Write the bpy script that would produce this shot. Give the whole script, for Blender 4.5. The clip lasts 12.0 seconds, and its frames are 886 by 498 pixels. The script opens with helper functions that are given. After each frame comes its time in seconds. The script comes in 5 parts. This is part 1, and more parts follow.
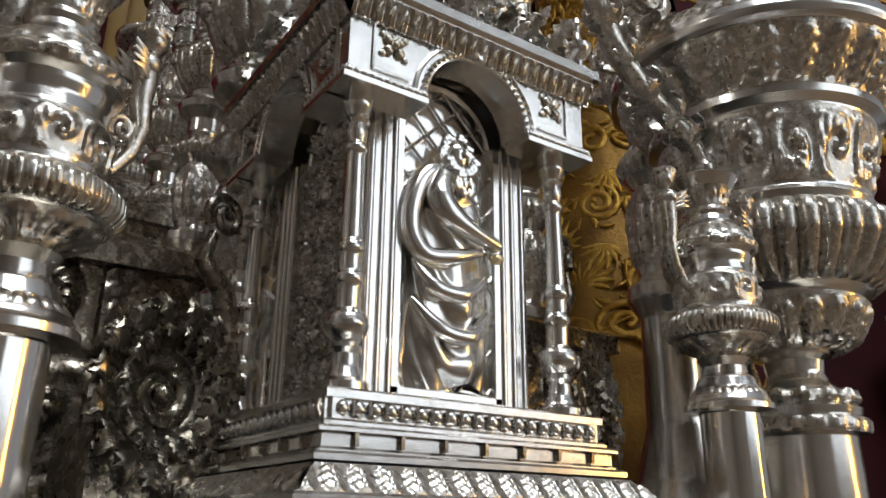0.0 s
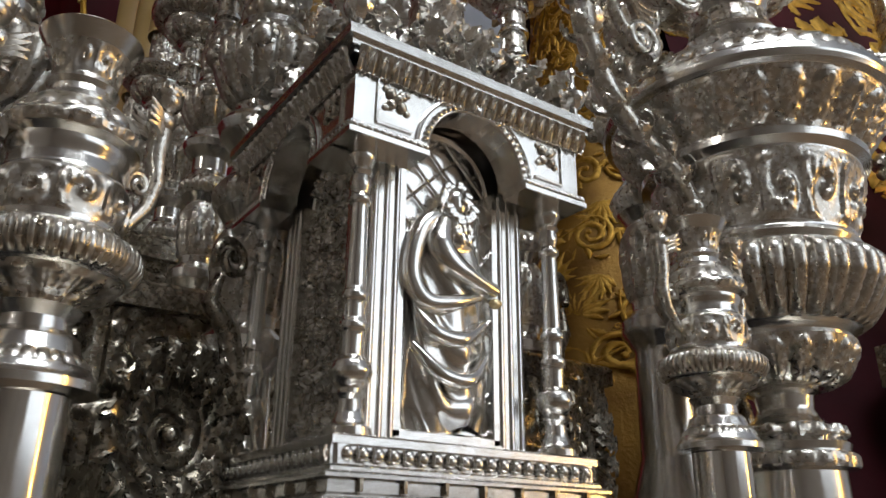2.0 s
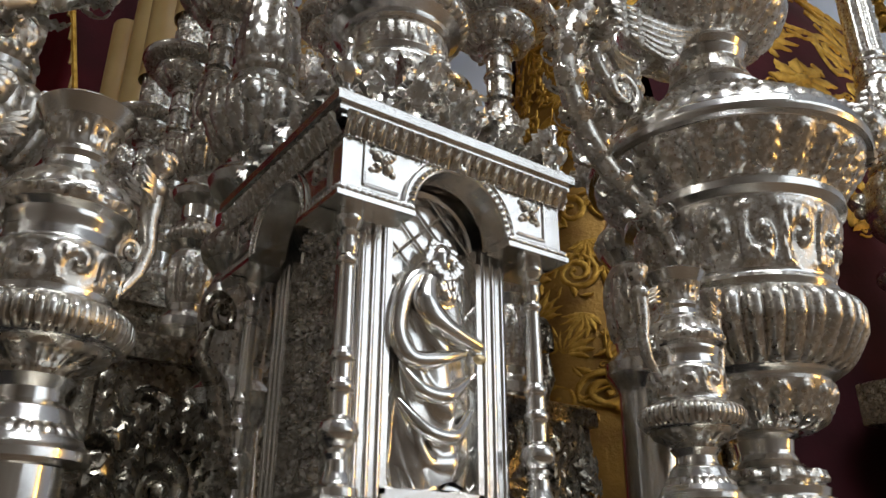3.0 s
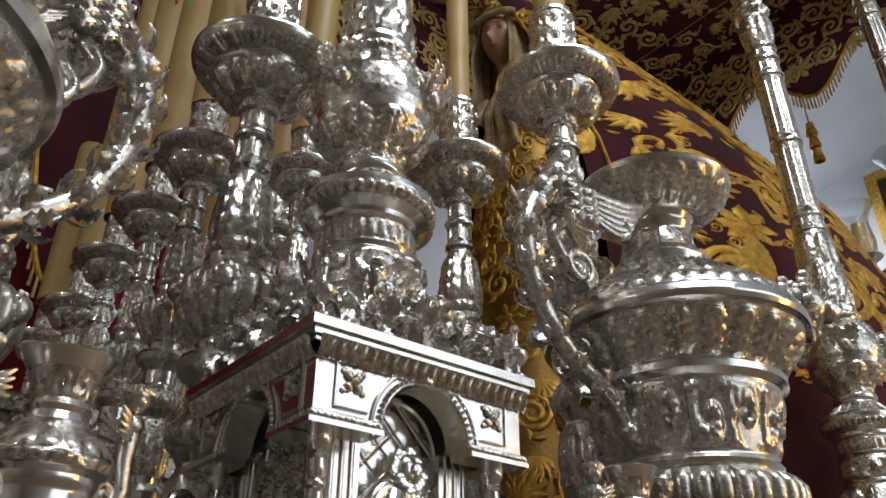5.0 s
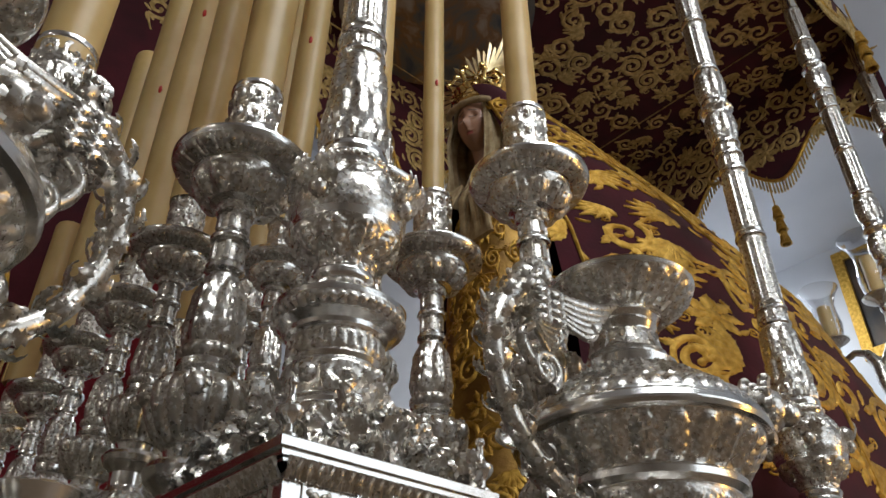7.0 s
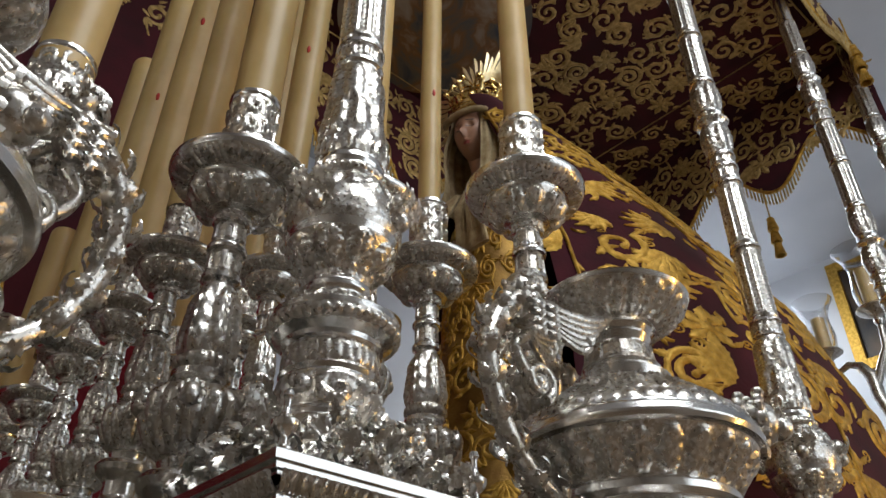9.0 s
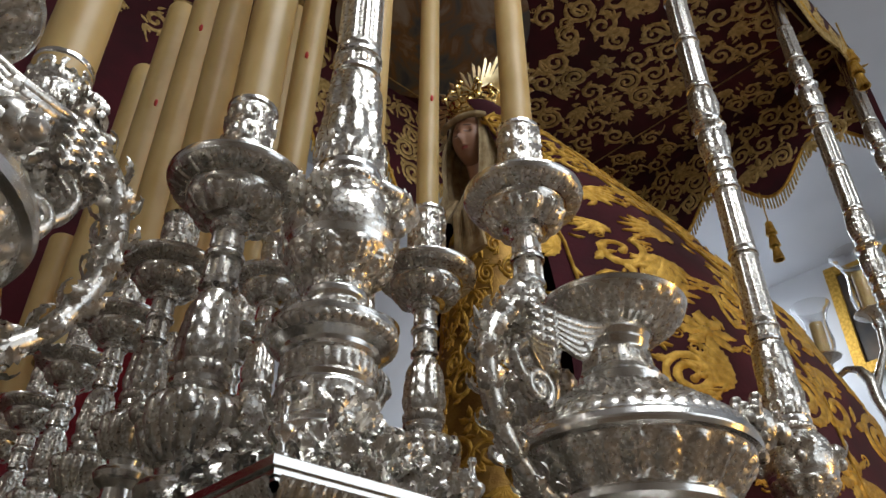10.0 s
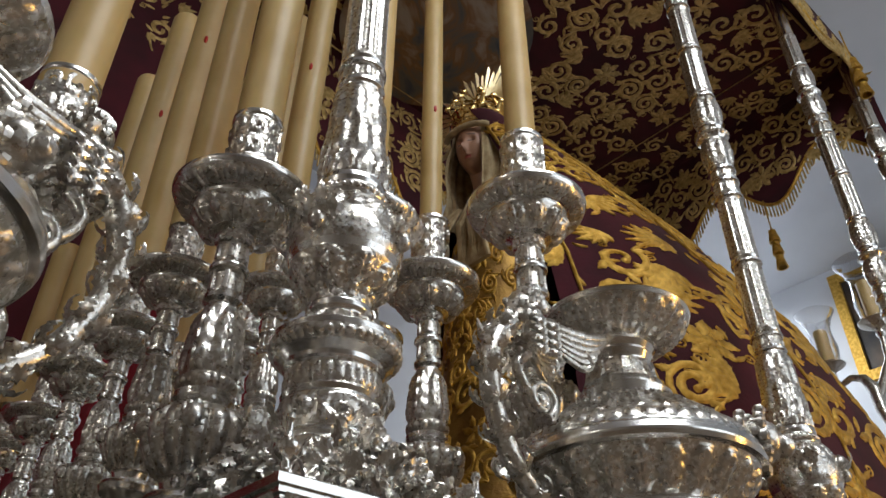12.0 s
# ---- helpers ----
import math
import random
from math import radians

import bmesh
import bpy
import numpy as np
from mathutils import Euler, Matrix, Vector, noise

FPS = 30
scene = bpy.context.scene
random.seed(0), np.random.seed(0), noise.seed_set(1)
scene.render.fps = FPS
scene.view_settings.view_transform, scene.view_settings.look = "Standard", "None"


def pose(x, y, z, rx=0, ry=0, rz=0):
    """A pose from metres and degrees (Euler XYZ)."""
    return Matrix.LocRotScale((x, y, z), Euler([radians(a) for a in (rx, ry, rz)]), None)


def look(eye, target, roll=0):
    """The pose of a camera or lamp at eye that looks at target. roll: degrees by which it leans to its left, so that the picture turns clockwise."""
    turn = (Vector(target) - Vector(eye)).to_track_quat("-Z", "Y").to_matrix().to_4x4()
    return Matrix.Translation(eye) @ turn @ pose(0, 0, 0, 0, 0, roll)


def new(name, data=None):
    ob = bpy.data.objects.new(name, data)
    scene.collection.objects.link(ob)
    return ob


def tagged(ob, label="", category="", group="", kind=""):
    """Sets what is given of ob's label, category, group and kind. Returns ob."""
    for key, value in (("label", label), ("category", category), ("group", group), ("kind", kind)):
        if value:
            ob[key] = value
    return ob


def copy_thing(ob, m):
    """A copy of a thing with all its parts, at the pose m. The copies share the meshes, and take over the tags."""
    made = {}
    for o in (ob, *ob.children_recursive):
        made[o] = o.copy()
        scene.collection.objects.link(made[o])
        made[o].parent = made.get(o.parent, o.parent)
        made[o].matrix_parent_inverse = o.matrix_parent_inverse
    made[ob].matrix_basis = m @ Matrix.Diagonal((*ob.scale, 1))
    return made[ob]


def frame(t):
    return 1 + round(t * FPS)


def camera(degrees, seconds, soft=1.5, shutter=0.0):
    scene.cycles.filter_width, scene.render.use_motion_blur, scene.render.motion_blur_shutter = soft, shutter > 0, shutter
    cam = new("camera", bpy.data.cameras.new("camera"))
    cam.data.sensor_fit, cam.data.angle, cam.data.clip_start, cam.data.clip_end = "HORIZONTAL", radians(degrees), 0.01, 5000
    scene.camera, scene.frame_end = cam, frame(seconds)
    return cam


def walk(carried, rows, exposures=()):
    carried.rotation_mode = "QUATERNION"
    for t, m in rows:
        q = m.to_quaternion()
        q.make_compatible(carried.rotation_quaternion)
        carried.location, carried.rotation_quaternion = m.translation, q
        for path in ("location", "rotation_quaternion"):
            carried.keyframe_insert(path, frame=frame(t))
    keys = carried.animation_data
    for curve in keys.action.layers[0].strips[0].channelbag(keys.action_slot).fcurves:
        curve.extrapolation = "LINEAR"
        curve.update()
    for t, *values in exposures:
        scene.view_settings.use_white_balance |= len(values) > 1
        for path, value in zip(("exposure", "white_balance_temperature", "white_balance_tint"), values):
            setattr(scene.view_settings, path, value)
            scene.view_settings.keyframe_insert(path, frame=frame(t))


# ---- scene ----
cam = camera(59.4, 12.0)
PATH = [
    (0, (0.015, 0.023, 1.452), (1.071, 1.58, 2.129), 0.6),
    (0.5, (0.013, 0.023, 1.452), (1.069, 1.581, 2.128), 0.5),
    (1, (0.008, 0.019, 1.453), (1.063, 1.574, 2.139), 0.5),
    (1.5, (0.001, 0.013, 1.457), (1.057, 1.561, 2.156), 0.5),
    (2, (-0.007, 0.0, 1.465), (1.05, 1.535, 2.191), 0.6),
    (2.5, (-0.012, -0.013, 1.473), (1.046, 1.506, 2.231), 0.5),
    (2.7, (-0.014, -0.017, 1.477), (1.047, 1.494, 2.247), 0.4),
    (4.3, (-0.071, -0.067, 1.551), (1.027, 1.35, 2.438), -0.2),
    (4.5, (-0.076, -0.074, 1.562), (1.025, 1.326, 2.472), -0.1),
    (5, (-0.085, -0.083, 1.585), (1.019, 1.263, 2.57), 0.1),
    (5.5, (-0.094, -0.098, 1.603), (1.002, 1.198, 2.661), -0.5),
    (6, (-0.103, -0.113, 1.609), (0.993, 1.153, 2.704), -0.4),
    (6.5, (-0.109, -0.128, 1.618), (0.984, 1.121, 2.735), -0.4),
    (7, (-0.113, -0.13, 1.62), (0.979, 1.11, 2.746), -0.0),
    (9, (-0.118, -0.135, 1.624), (0.976, 1.09, 2.765), 0.3),
    (9.5, (-0.119, -0.136, 1.625), (0.974, 1.085, 2.771), 0.4),
    (10, (-0.118, -0.137, 1.625), (0.974, 1.081, 2.776), 0.1),
    (10.5, (-0.118, -0.136, 1.628), (0.972, 1.079, 2.783), 0.1),
    (11, (-0.117, -0.137, 1.628), (0.97, 1.076, 2.789), 0.2),
    (11.5, (-0.121, -0.139, 1.63), (0.962, 1.076, 2.792), 0.2),
    (12, (-0.126, -0.145, 1.632), (0.954, 1.072, 2.794), 0.3),
]
walk(cam, [(t, look(eye, target, roll)) for t, eye, target, roll in PATH])


# ---- light ----
world = bpy.data.worlds.new("world")
scene.world = world
world.use_nodes = True
world.node_tree.nodes["Background"].inputs[0].default_value = (0.55, 0.58, 0.65, 1)
world.node_tree.nodes["Background"].inputs[1].default_value = 0.02
scene.view_settings.exposure = 0.0


def area_lamp(name, eye, target, sx, sy, watts, colour):
    d = bpy.data.lights.new(name, "AREA")
    d.shape, d.size, d.size_y, d.energy, d.color = "RECTANGLE", sx, sy, watts, colour
    ob = new(name, d)
    ob.matrix_world = look(eye, target)
    return ob


# unseen soft source, added to brighten the flat silver fronts by reflection
area_lamp("soft_light_south", (2.8, -3.42, 3.5), (2.8, 0.0, 3.2), 3.6, 3.0, 50, (0.86, 0.93, 1.0))
area_lamp("ceiling_lamp_front", (0.35, -1.5, 5.3), (0.5, 0.8, 1.8), 2.2, 1.4, 78, (0.92, 0.96, 1.0))
# added unseen light on the statue, its crown rays and the embroidery
area_lamp("fill_light_west", (-3.7, 0.2, 3.9), (0.8, 1.2, 2.9), 0.5, 0.5, 9, (1.0, 0.95, 0.88))
area_lamp("wall_lamp_warm", (3.4, -1.9, 2.0), (0.5, 0.6, 1.8), 0.2, 1.3, 15, (1.0, 0.55, 0.12))
# unseen fill, added to lift the white walls at the far end
area_lamp("fill_light_rear", (5.0, 2.9, 5.3), (5.6, 3.6, 2.0), 1.2, 0.8, 72, (0.86, 0.93, 1.0))

# ---- materials ----


def material(name):
    m = bpy.data.materials.new(name)
    m.use_nodes = True
    return m, m.node_tree, m.node_tree.nodes["Principled BSDF"]


def texture(nt, kind, scale, detail=4.0):
    co = nt.nodes.new("ShaderNodeTexCoord")
    n = nt.nodes.new(kind)
    n.inputs["Scale"].default_value = scale
    if "Detail" in n.inputs:
        n.inputs["Detail"].default_value = detail
    nt.links.new(co.outputs["Object"], n.inputs["Vector"])
    return n


def ramp(nt, socket, stops):
    r = nt.nodes.new("ShaderNodeValToRGB")
    el = r.color_ramp.elements
    while len(el) < len(stops):
        el.new(0.5)
    for e, (p, c) in zip(el, stops):
        e.position, e.color = p, (*c, 1)
    nt.links.new(socket, r.inputs[0])
    return r.outputs[0]


def bump(nt, bsdf, socket, strength, distance):
    b = nt.nodes.new("ShaderNodeBump")
    b.inputs["Strength"].default_value, b.inputs["Distance"].default_value = strength, distance
    nt.links.new(socket, b.inputs["Height"])
    old = bsdf.inputs["Normal"].links
    if old:
        nt.links.new(old[0].from_socket, b.inputs["Normal"])
    nt.links.new(b.outputs[0], bsdf.inputs["Normal"])


def metal(name, light, dark, rough, relief_scale=0.0, relief=0.0, tarnish=0.5, recess_dark=None):
    """Metal with cloudy tarnish; a chased one has tooled relief, its recess shade and oxide painted into the colour."""
    m, nt, p = material(name)
    p.inputs["Metallic"].default_value = 1.0
    n = texture(nt, "ShaderNodeTexNoise", 28, 6)
    colour = ramp(nt, n.outputs["Fac"], [(tarnish - 0.22, dark), (tarnish + 0.12, light)])
    n2 = texture(nt, "ShaderNodeTexNoise", 160, 3)
    g = lambda v: (v, v, v)
    nt.links.new(ramp(nt, n2.outputs["Fac"], [(0.3, g(rough * 0.8)), (0.75, g(min(1, rough * 1.3)))]), p.inputs["Roughness"])
    bump(nt, p, n2.outputs["Fac"], 0.06, 0.0008)
    if relief:
        w = texture(nt, "ShaderNodeTexNoise", relief_scale * 0.45, 2)
        mx = nt.nodes.new("ShaderNodeVectorMath")
        mx.operation = "MULTIPLY_ADD"
        mx.inputs[1].default_value = (2.2 / relief_scale,) * 3
        nt.links.new(w.outputs["Color"], mx.inputs[0])
        nt.links.new(nt.nodes["Texture Coordinate"].outputs["Object"], mx.inputs[2])
        for k, (scale, share) in enumerate(((relief_scale, 1.0), (relief_scale * 2.1, 0.35))):
            v = texture(nt, "ShaderNodeTexVoronoi", scale)
            v.feature = "SMOOTH_F1"
            v.inputs["Smoothness"].default_value = 0.35
            nt.links.new(mx.outputs[0], v.inputs["Vector"])
            bump(nt, p, v.outputs["Distance"], relief * share, 0.15 / scale)
            # cavity darkening put into the colour, between the cells of the relief
            if k == 0 and recess_dark:
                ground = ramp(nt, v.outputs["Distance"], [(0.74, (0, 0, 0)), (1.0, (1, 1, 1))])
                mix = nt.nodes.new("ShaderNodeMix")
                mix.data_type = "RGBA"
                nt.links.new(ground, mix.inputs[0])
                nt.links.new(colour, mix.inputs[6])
                mix.inputs[7].default_value = (*recess_dark, 1)
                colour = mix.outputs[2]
    nt.links.new(colour, p.inputs["Base Color"])
    return m


# dark tone for the painted recess shade of worked and chased silver
RECESS_DARK = (0.62, 0.58, 0.52)
SILVER = metal("polished_silver", (0.90, 0.89, 0.87), (0.76, 0.74, 0.70), 0.20, 60, 0.03, 0.44)
WORKED = metal("worked_silver", (0.90, 0.89, 0.87), (0.70, 0.67, 0.62), 0.29, 105, 0.13, 0.45, RECESS_DARK)
CHASED = metal("chased_silver", (0.90, 0.89, 0.87), (0.68, 0.65, 0.60), 0.30, 120, 0.15, 0.45, RECESS_DARK)
FINE = metal("finely_chased_silver", (0.80, 0.78, 0.75), (0.50, 0.46, 0.41), 0.27, 110, 0.2, 0.45, (0.45, 0.42, 0.37))
DULL = metal("tarnished_silver", (0.66, 0.61, 0.52), (0.32, 0.28, 0.22), 0.28, 70, 0.2, 0.5, (0.30, 0.27, 0.22))
GOLD = metal("gilded_metal", (0.95, 0.72, 0.32), (0.62, 0.42, 0.14), 0.2, 120, 0.25)
POLISHED = metal("plain_polished_silver", (0.88, 0.87, 0.85), (0.80, 0.78, 0.75), 0.15)
CROWN = metal("bright_gilt", (1.0, 0.86, 0.55), (0.85, 0.66, 0.34), 0.42)


def cloth(name, a, b, scale, rough=0.9, sheen=0.0, metallic=0.0, bumps=0.4):
    m, nt, p = material(name)
    n = texture(nt, "ShaderNodeTexNoise", scale, 8)
    nt.links.new(ramp(nt, n.outputs["Fac"], [(0.35, a), (0.7, b)]), p.inputs["Base Color"])
    p.inputs["Roughness"].default_value = rough
    p.inputs["Sheen Weight"].default_value = sheen
    p.inputs["Metallic"].default_value = metallic
    f = texture(nt, "ShaderNodeTexNoise", scale * 12, 4)
    bump(nt, p, f.outputs["Fac"], bumps, 0.002)
    return m


VELVET = cloth("burgundy_velvet", (0.034, 0.002, 0.006), (0.072, 0.004, 0.011), 6, 0.95, 0.05)
RED = cloth("red_velvet", (0.22, 0.006, 0.012), (0.32, 0.01, 0.02), 5, 0.9, 0.3)
THREAD = cloth("gold_thread", (0.42, 0.23, 0.03), (0.76, 0.47, 0.10), 40, 0.42, 0.0, 0.75, 0.8)
PALE = cloth("pale_gold_thread", (0.42, 0.28, 0.09), (0.74, 0.54, 0.23), 40, 0.5, 0.0, 0.5, 0.8)
LACE = cloth("ivory_lace", (0.30, 0.20, 0.09), (0.52, 0.40, 0.22), 30, 0.8, 0.1, 0.0, 0.8)
SKIN = cloth("painted_wood_face", (0.40, 0.21, 0.13), (0.47, 0.26, 0.17), 8, 0.38, 0, 0, 0.03)
PLASTER = cloth("white_plaster", (0.66, 0.68, 0.72), (0.74, 0.76, 0.80), 1.5, 0.85, 0, 0, 0.15)
WARM = cloth("ochre_plaster", (0.43, 0.40, 0.35), (0.53, 0.50, 0.45), 1.2, 0.85, 0, 0, 0.15)
TILE = cloth("brown_floor", (0.22, 0.16, 0.11), (0.32, 0.25, 0.18), 3, 0.4)
DARK = cloth("dark_cloth", (0.012, 0.01, 0.01), (0.02, 0.017, 0.015), 12, 0.9)


def wax_material():
    m, nt, p = material("ivory_wax")
    n = texture(nt, "ShaderNodeTexNoise", 7, 5)
    nt.links.new(ramp(nt, n.outputs["Fac"], [(0.3, (0.55, 0.37, 0.14)), (0.7, (0.68, 0.49, 0.22))]), p.inputs["Base Color"])
    p.inputs["Roughness"].default_value = 0.42
    p.inputs["Subsurface Weight"].default_value = 0.15
    p.inputs["Subsurface Radius"].default_value = (0.02, 0.012, 0.005)
    bump(nt, p, texture(nt, "ShaderNodeTexNoise", 40, 3).outputs["Fac"], 0.15, 0.002)
    return m


WAX = wax_material()
REDWAX, _, _p = material("red_wax")
_p.inputs["Base Color"].default_value, _p.inputs["Roughness"].default_value = (0.55, 0.03, 0.015, 1), 0.4
GLASS, _, _p = material("clear_glass")
_p.inputs["Transmission Weight"].default_value, _p.inputs["Roughness"].default_value, _p.inputs["IOR"].default_value = 1.0, 0.02, 1.45

# ---- mesh helpers ----


def mesh_object(name, verts, faces, mat, parent=None, label="", smooth=True):
    me = bpy.data.meshes.new(name)
    me.from_pydata([tuple(map(float, v)) for v in verts], [], [tuple(map(int, f)) for f in faces])
    me.validate()
    me.materials.append(mat)
    if smooth:
        me.polygons.foreach_set("use_smooth", [True] * len(me.polygons))
        me.set_sharp_from_angle(angle=radians(42))
    ob = new(name, me)
    if parent:
        ob.parent = parent
    if label:
        ob["label"] = label
    return ob


def part(name, bm, mat, parent=None, label="", smooth=False):
    me = bpy.data.meshes.new(name)
    bmesh.ops.recalc_face_normals(bm, faces=bm.faces)
    bm.to_mesh(me)
    bm.free()
    me.materials.append(mat)
    if smooth:
        me.polygons.foreach_set("use_smooth", [True] * len(me.polygons))
        me.set_sharp_from_angle(angle=radians(42))
    ob = new(name, me)
    if parent:
        ob.parent = parent
    if label:
        ob["label"] = label
    return ob


def thing(name, place, label, category, group="", kind=""):
    ob = new(name)
    ob.empty_display_size = 0.02
    ob.matrix_basis = place if isinstance(place, Matrix) else Matrix.Translation(place)
    return tagged(ob, label, category, group, kind)


class Soup:
    """Gathers vertices and faces of one mesh."""

    def __init__(self):
        self.v, self.f = [], []

    def add(self, verts, faces):
        k = len(self.v)
        self.v.extend(verts)
        self.f.extend([tuple(i + k for i in f) for f in faces])

    def box(self, x0, x1, y0, y1, z0, z1, c=0.0):
        """A box with its top edges chamfered by c."""
        v = [(x0, y0, z0), (x1, y0, z0), (x1, y1, z0), (x0, y1, z0), (x0, y0, z1 - c), (x1, y0, z1 - c), (x1, y1, z1 - c), (x0, y1, z1 - c),
             (x0 + c, y0 + c, z1), (x1 - c, y0 + c, z1), (x1 - c, y1 - c, z1), (x0 + c, y1 - c, z1)]
        f = [(3, 2, 1, 0), (8, 9, 10, 11)]
        for i in range(4):
            j = (i + 1) % 4
            f += [(i, j, 4 + j, 4 + i), (4 + i, 4 + j, 8 + j, 8 + i)]
        self.add(v, f)

    def ball(self, c, r, rings=5, seg=8, squash=(1, 1, 1)):
        v, f = [], []
        for i in range(rings + 1):
            a = math.pi * i / rings
            for j in range(seg):
                b = 2 * math.pi * j / seg
                v.append((c[0] + r * squash[0] * math.sin(a) * math.cos(b), c[1] + r * squash[1] * math.sin(a) * math.sin(b), c[2] + r * squash[2] * math.cos(a)))
        for i in range(rings):
            for j in range(seg):
                k = (j + 1) % seg
                f.append((i * seg + j, (i + 1) * seg + j, (i + 1) * seg + k, i * seg + k))
        self.add(v, f)

    def tube(self, pts, radii, seg=8, flat=1.0):
        """A tube along points with a radius each, closed at both ends."""
        pts = [Vector(p) for p in pts]
        v, f, side = [], [], None
        for i, p in enumerate(pts):
            d = (pts[min(i + 1, len(pts) - 1)] - pts[max(i - 1, 0)]).normalized()
            if side is None:
                side = d.orthogonal().normalized()
            side = (side - d * side.dot(d)).normalized()
            up = d.cross(side)
            for j in range(seg):
                a = 2 * math.pi * j / seg
                v.append(p + (side * math.cos(a) + up * math.sin(a) * flat) * radii[i])
        n = len(pts)
        for i in range(n - 1):
            for j in range(seg):
                k = (j + 1) % seg
                f.append((i * seg + j, i * seg + k, (i + 1) * seg + k, (i + 1) * seg + j))
        f += [tuple(range(seg))[::-1], tuple(range((n - 1) * seg, n * seg))]
        self.add(v, f)

    def made(self, name, mat, parent=None, label="", smooth=True):
        return mesh_object(name, self.v, self.f, mat, parent, label, smooth)


# ---- chased patterns: height 0..1 over a cell u, v in 0..1 ----


def p_bead(u, v, k):
    return np.sqrt(np.clip(1 - (2 * u - 1) ** 2 * 1.1 - (2 * v - 1) ** 2 * 1.1, 0, 1))


def p_gadroon(u, v, k):
    ends = np.clip(1 - np.abs(2 * v - 1) ** 4, 0, 1)
    return np.sqrt(np.abs(np.sin(np.pi * u))) * ends


def p_flute(u, v, k):
    ends = (np.abs(2 * v - 1) < 0.86) * 1.0
    return 1 - ends * (np.abs(u - 0.5) < 0.34) * 0.9


def p_leaf(u, v, k):
    x = np.abs(2 * u - 1)
    w = (0.35 + 0.6 * np.sin(np.pi * np.clip(v * 0.86 + 0.1, 0, 1))) * (0.72 + 0.28 * np.abs(np.sin(v * 13 + x * 2)))
    h = np.clip(1 - x / w, 0, 1) ** 0.5
    vein = 0.35 * np.exp(-((x / 0.07) ** 2)) + 0.18 * (0.5 + 0.5 * np.sin(26 * (v - 0.5 * x)))
    edge = np.clip(v * 8, 0, 1) * np.clip((1 - v) * 8, 0, 1)
    return np.clip(h * (1 - vein), 0, 1) * edge


def p_tongue(u, v, k):
    x = np.abs(2 * u - 1)
    w = np.sqrt(np.clip(1 - (v - 0.05) ** 2, 0.0, 1))
    rim = np.exp(-(((x - 0.8 * w) / 0.13) ** 2))
    return np.clip(rim + 0.55 * np.exp(-((x / 0.35) ** 2)) * (1 - v), 0, 1)


def p_scroll(u, v, k):
    flip = np.where(np.floor(k) % 2 == 0, 1.0, -1.0)
    x, y = (u - 0.5) * 2.0, (v - 0.5) * 2.0 * flip
    r = np.sqrt(x * x + y * y) + 1e-4
    a = np.arctan2(y, x)
    sp = 0.5 + 0.5 * np.cos(a - 2.6 * np.log(r * 3.2))
    h = np.clip(sp * 1.7 - 0.55, 0, 1) * np.clip(1.25 - r, 0, 1) ** 0.4
    frill = 0.5 + 0.5 * np.sin(9 * a + 14 * r)
    corner = np.clip(r - 0.85, 0, 0.5) * 2 * (0.5 + 0.5 * np.sin(10 * u + 3) * np.cos(17 * v))
    edge = np.clip(v * 9, 0, 1) * np.clip((1 - v) * 9, 0, 1)
    return np.clip(h * (0.75 + 0.25 * frill) + 0.7 * corner, 0, 1) * edge


PATTERNS = {"bead": p_bead, "gad": p_gadroon, "flute": p_flute, "leaf": p_leaf, "tongue": p_tongue, "scroll": p_scroll}


def turned(name, profile, bands, mat, parent=None, label="", seg=120, step=0.004, place=(0, 0, 0), smooth=True):
    """A body of revolution from (r, z) stations, with chased bands (z0, z1, pattern, repeats, depth)."""
    pr = np.array(profile, float)
    d = np.hypot(*np.diff(pr, axis=0).T)
    stations = [pr[0]]
    for i in range(len(pr) - 1):
        n = max(1, int(math.ceil(d[i] / step)))
        for j in range(1, n + 1):
            stations.append(pr[i] + (pr[i + 1] - pr[i]) * j / n)
    st = np.array(stations)
    t = np.gradient(st, axis=0)
    t /= np.linalg.norm(t, axis=1, keepdims=True) + 1e-9
    up = 1.0 if pr[-1, 1] > pr[0, 1] else -1.0
    nr, nz = t[:, 1] * up, -t[:, 0] * up
    th = np.arange(seg) / seg
    H = np.zeros((len(st), seg))
    for z0, z1, pat, n, depth in bands:
        v = (st[:, 1] - z0) / (z1 - z0)
        inside = (v >= 0) & (v <= 1)
        if not inside.any():
            continue
        k = th * n
        U, V = np.meshgrid(k % 1.0, v[inside])
        K = np.meshgrid(k, v[inside])[0]
        H[inside] += depth * PATTERNS[pat](U, V, K)
    R = st[:, :1] + nr[:, None] * H
    Z = st[:, 1:2] + nz[:, None] * H
    X, Y = R * np.cos(2 * np.pi * th), R * np.sin(2 * np.pi * th)
    verts = np.stack([X + place[0], Y + place[1], Z + place[2]], -1).reshape(-1, 3)
    i, j = np.meshgrid(np.arange(len(st) - 1), np.arange(seg), indexing="ij")
    a, b = i * seg + j, i * seg + (j + 1) % seg
    faces = np.stack([a, b, b + seg, a + seg], -1).reshape(-1, 4)
    if up < 0:
        faces = faces[:, ::-1]
    ob = mesh_object(name, verts.tolist(), faces.tolist(), mat, parent, label, smooth)
    if bands and mat in (CHASED, WORKED):
        # rings and plain mouldings between the chased bands are polished
        ob.data.materials.append(SILVER)
        zs = st[:-1, 1]
        chased = np.zeros(len(zs), bool)
        for z0, z1, *_ in bands:
            chased |= (zs >= min(z0, z1)) & (zs <= max(z0, z1))
        ob.data.polygons.foreach_set("material_index", np.repeat(np.where(chased, 0, 1), seg).astype(np.int32))
    return ob


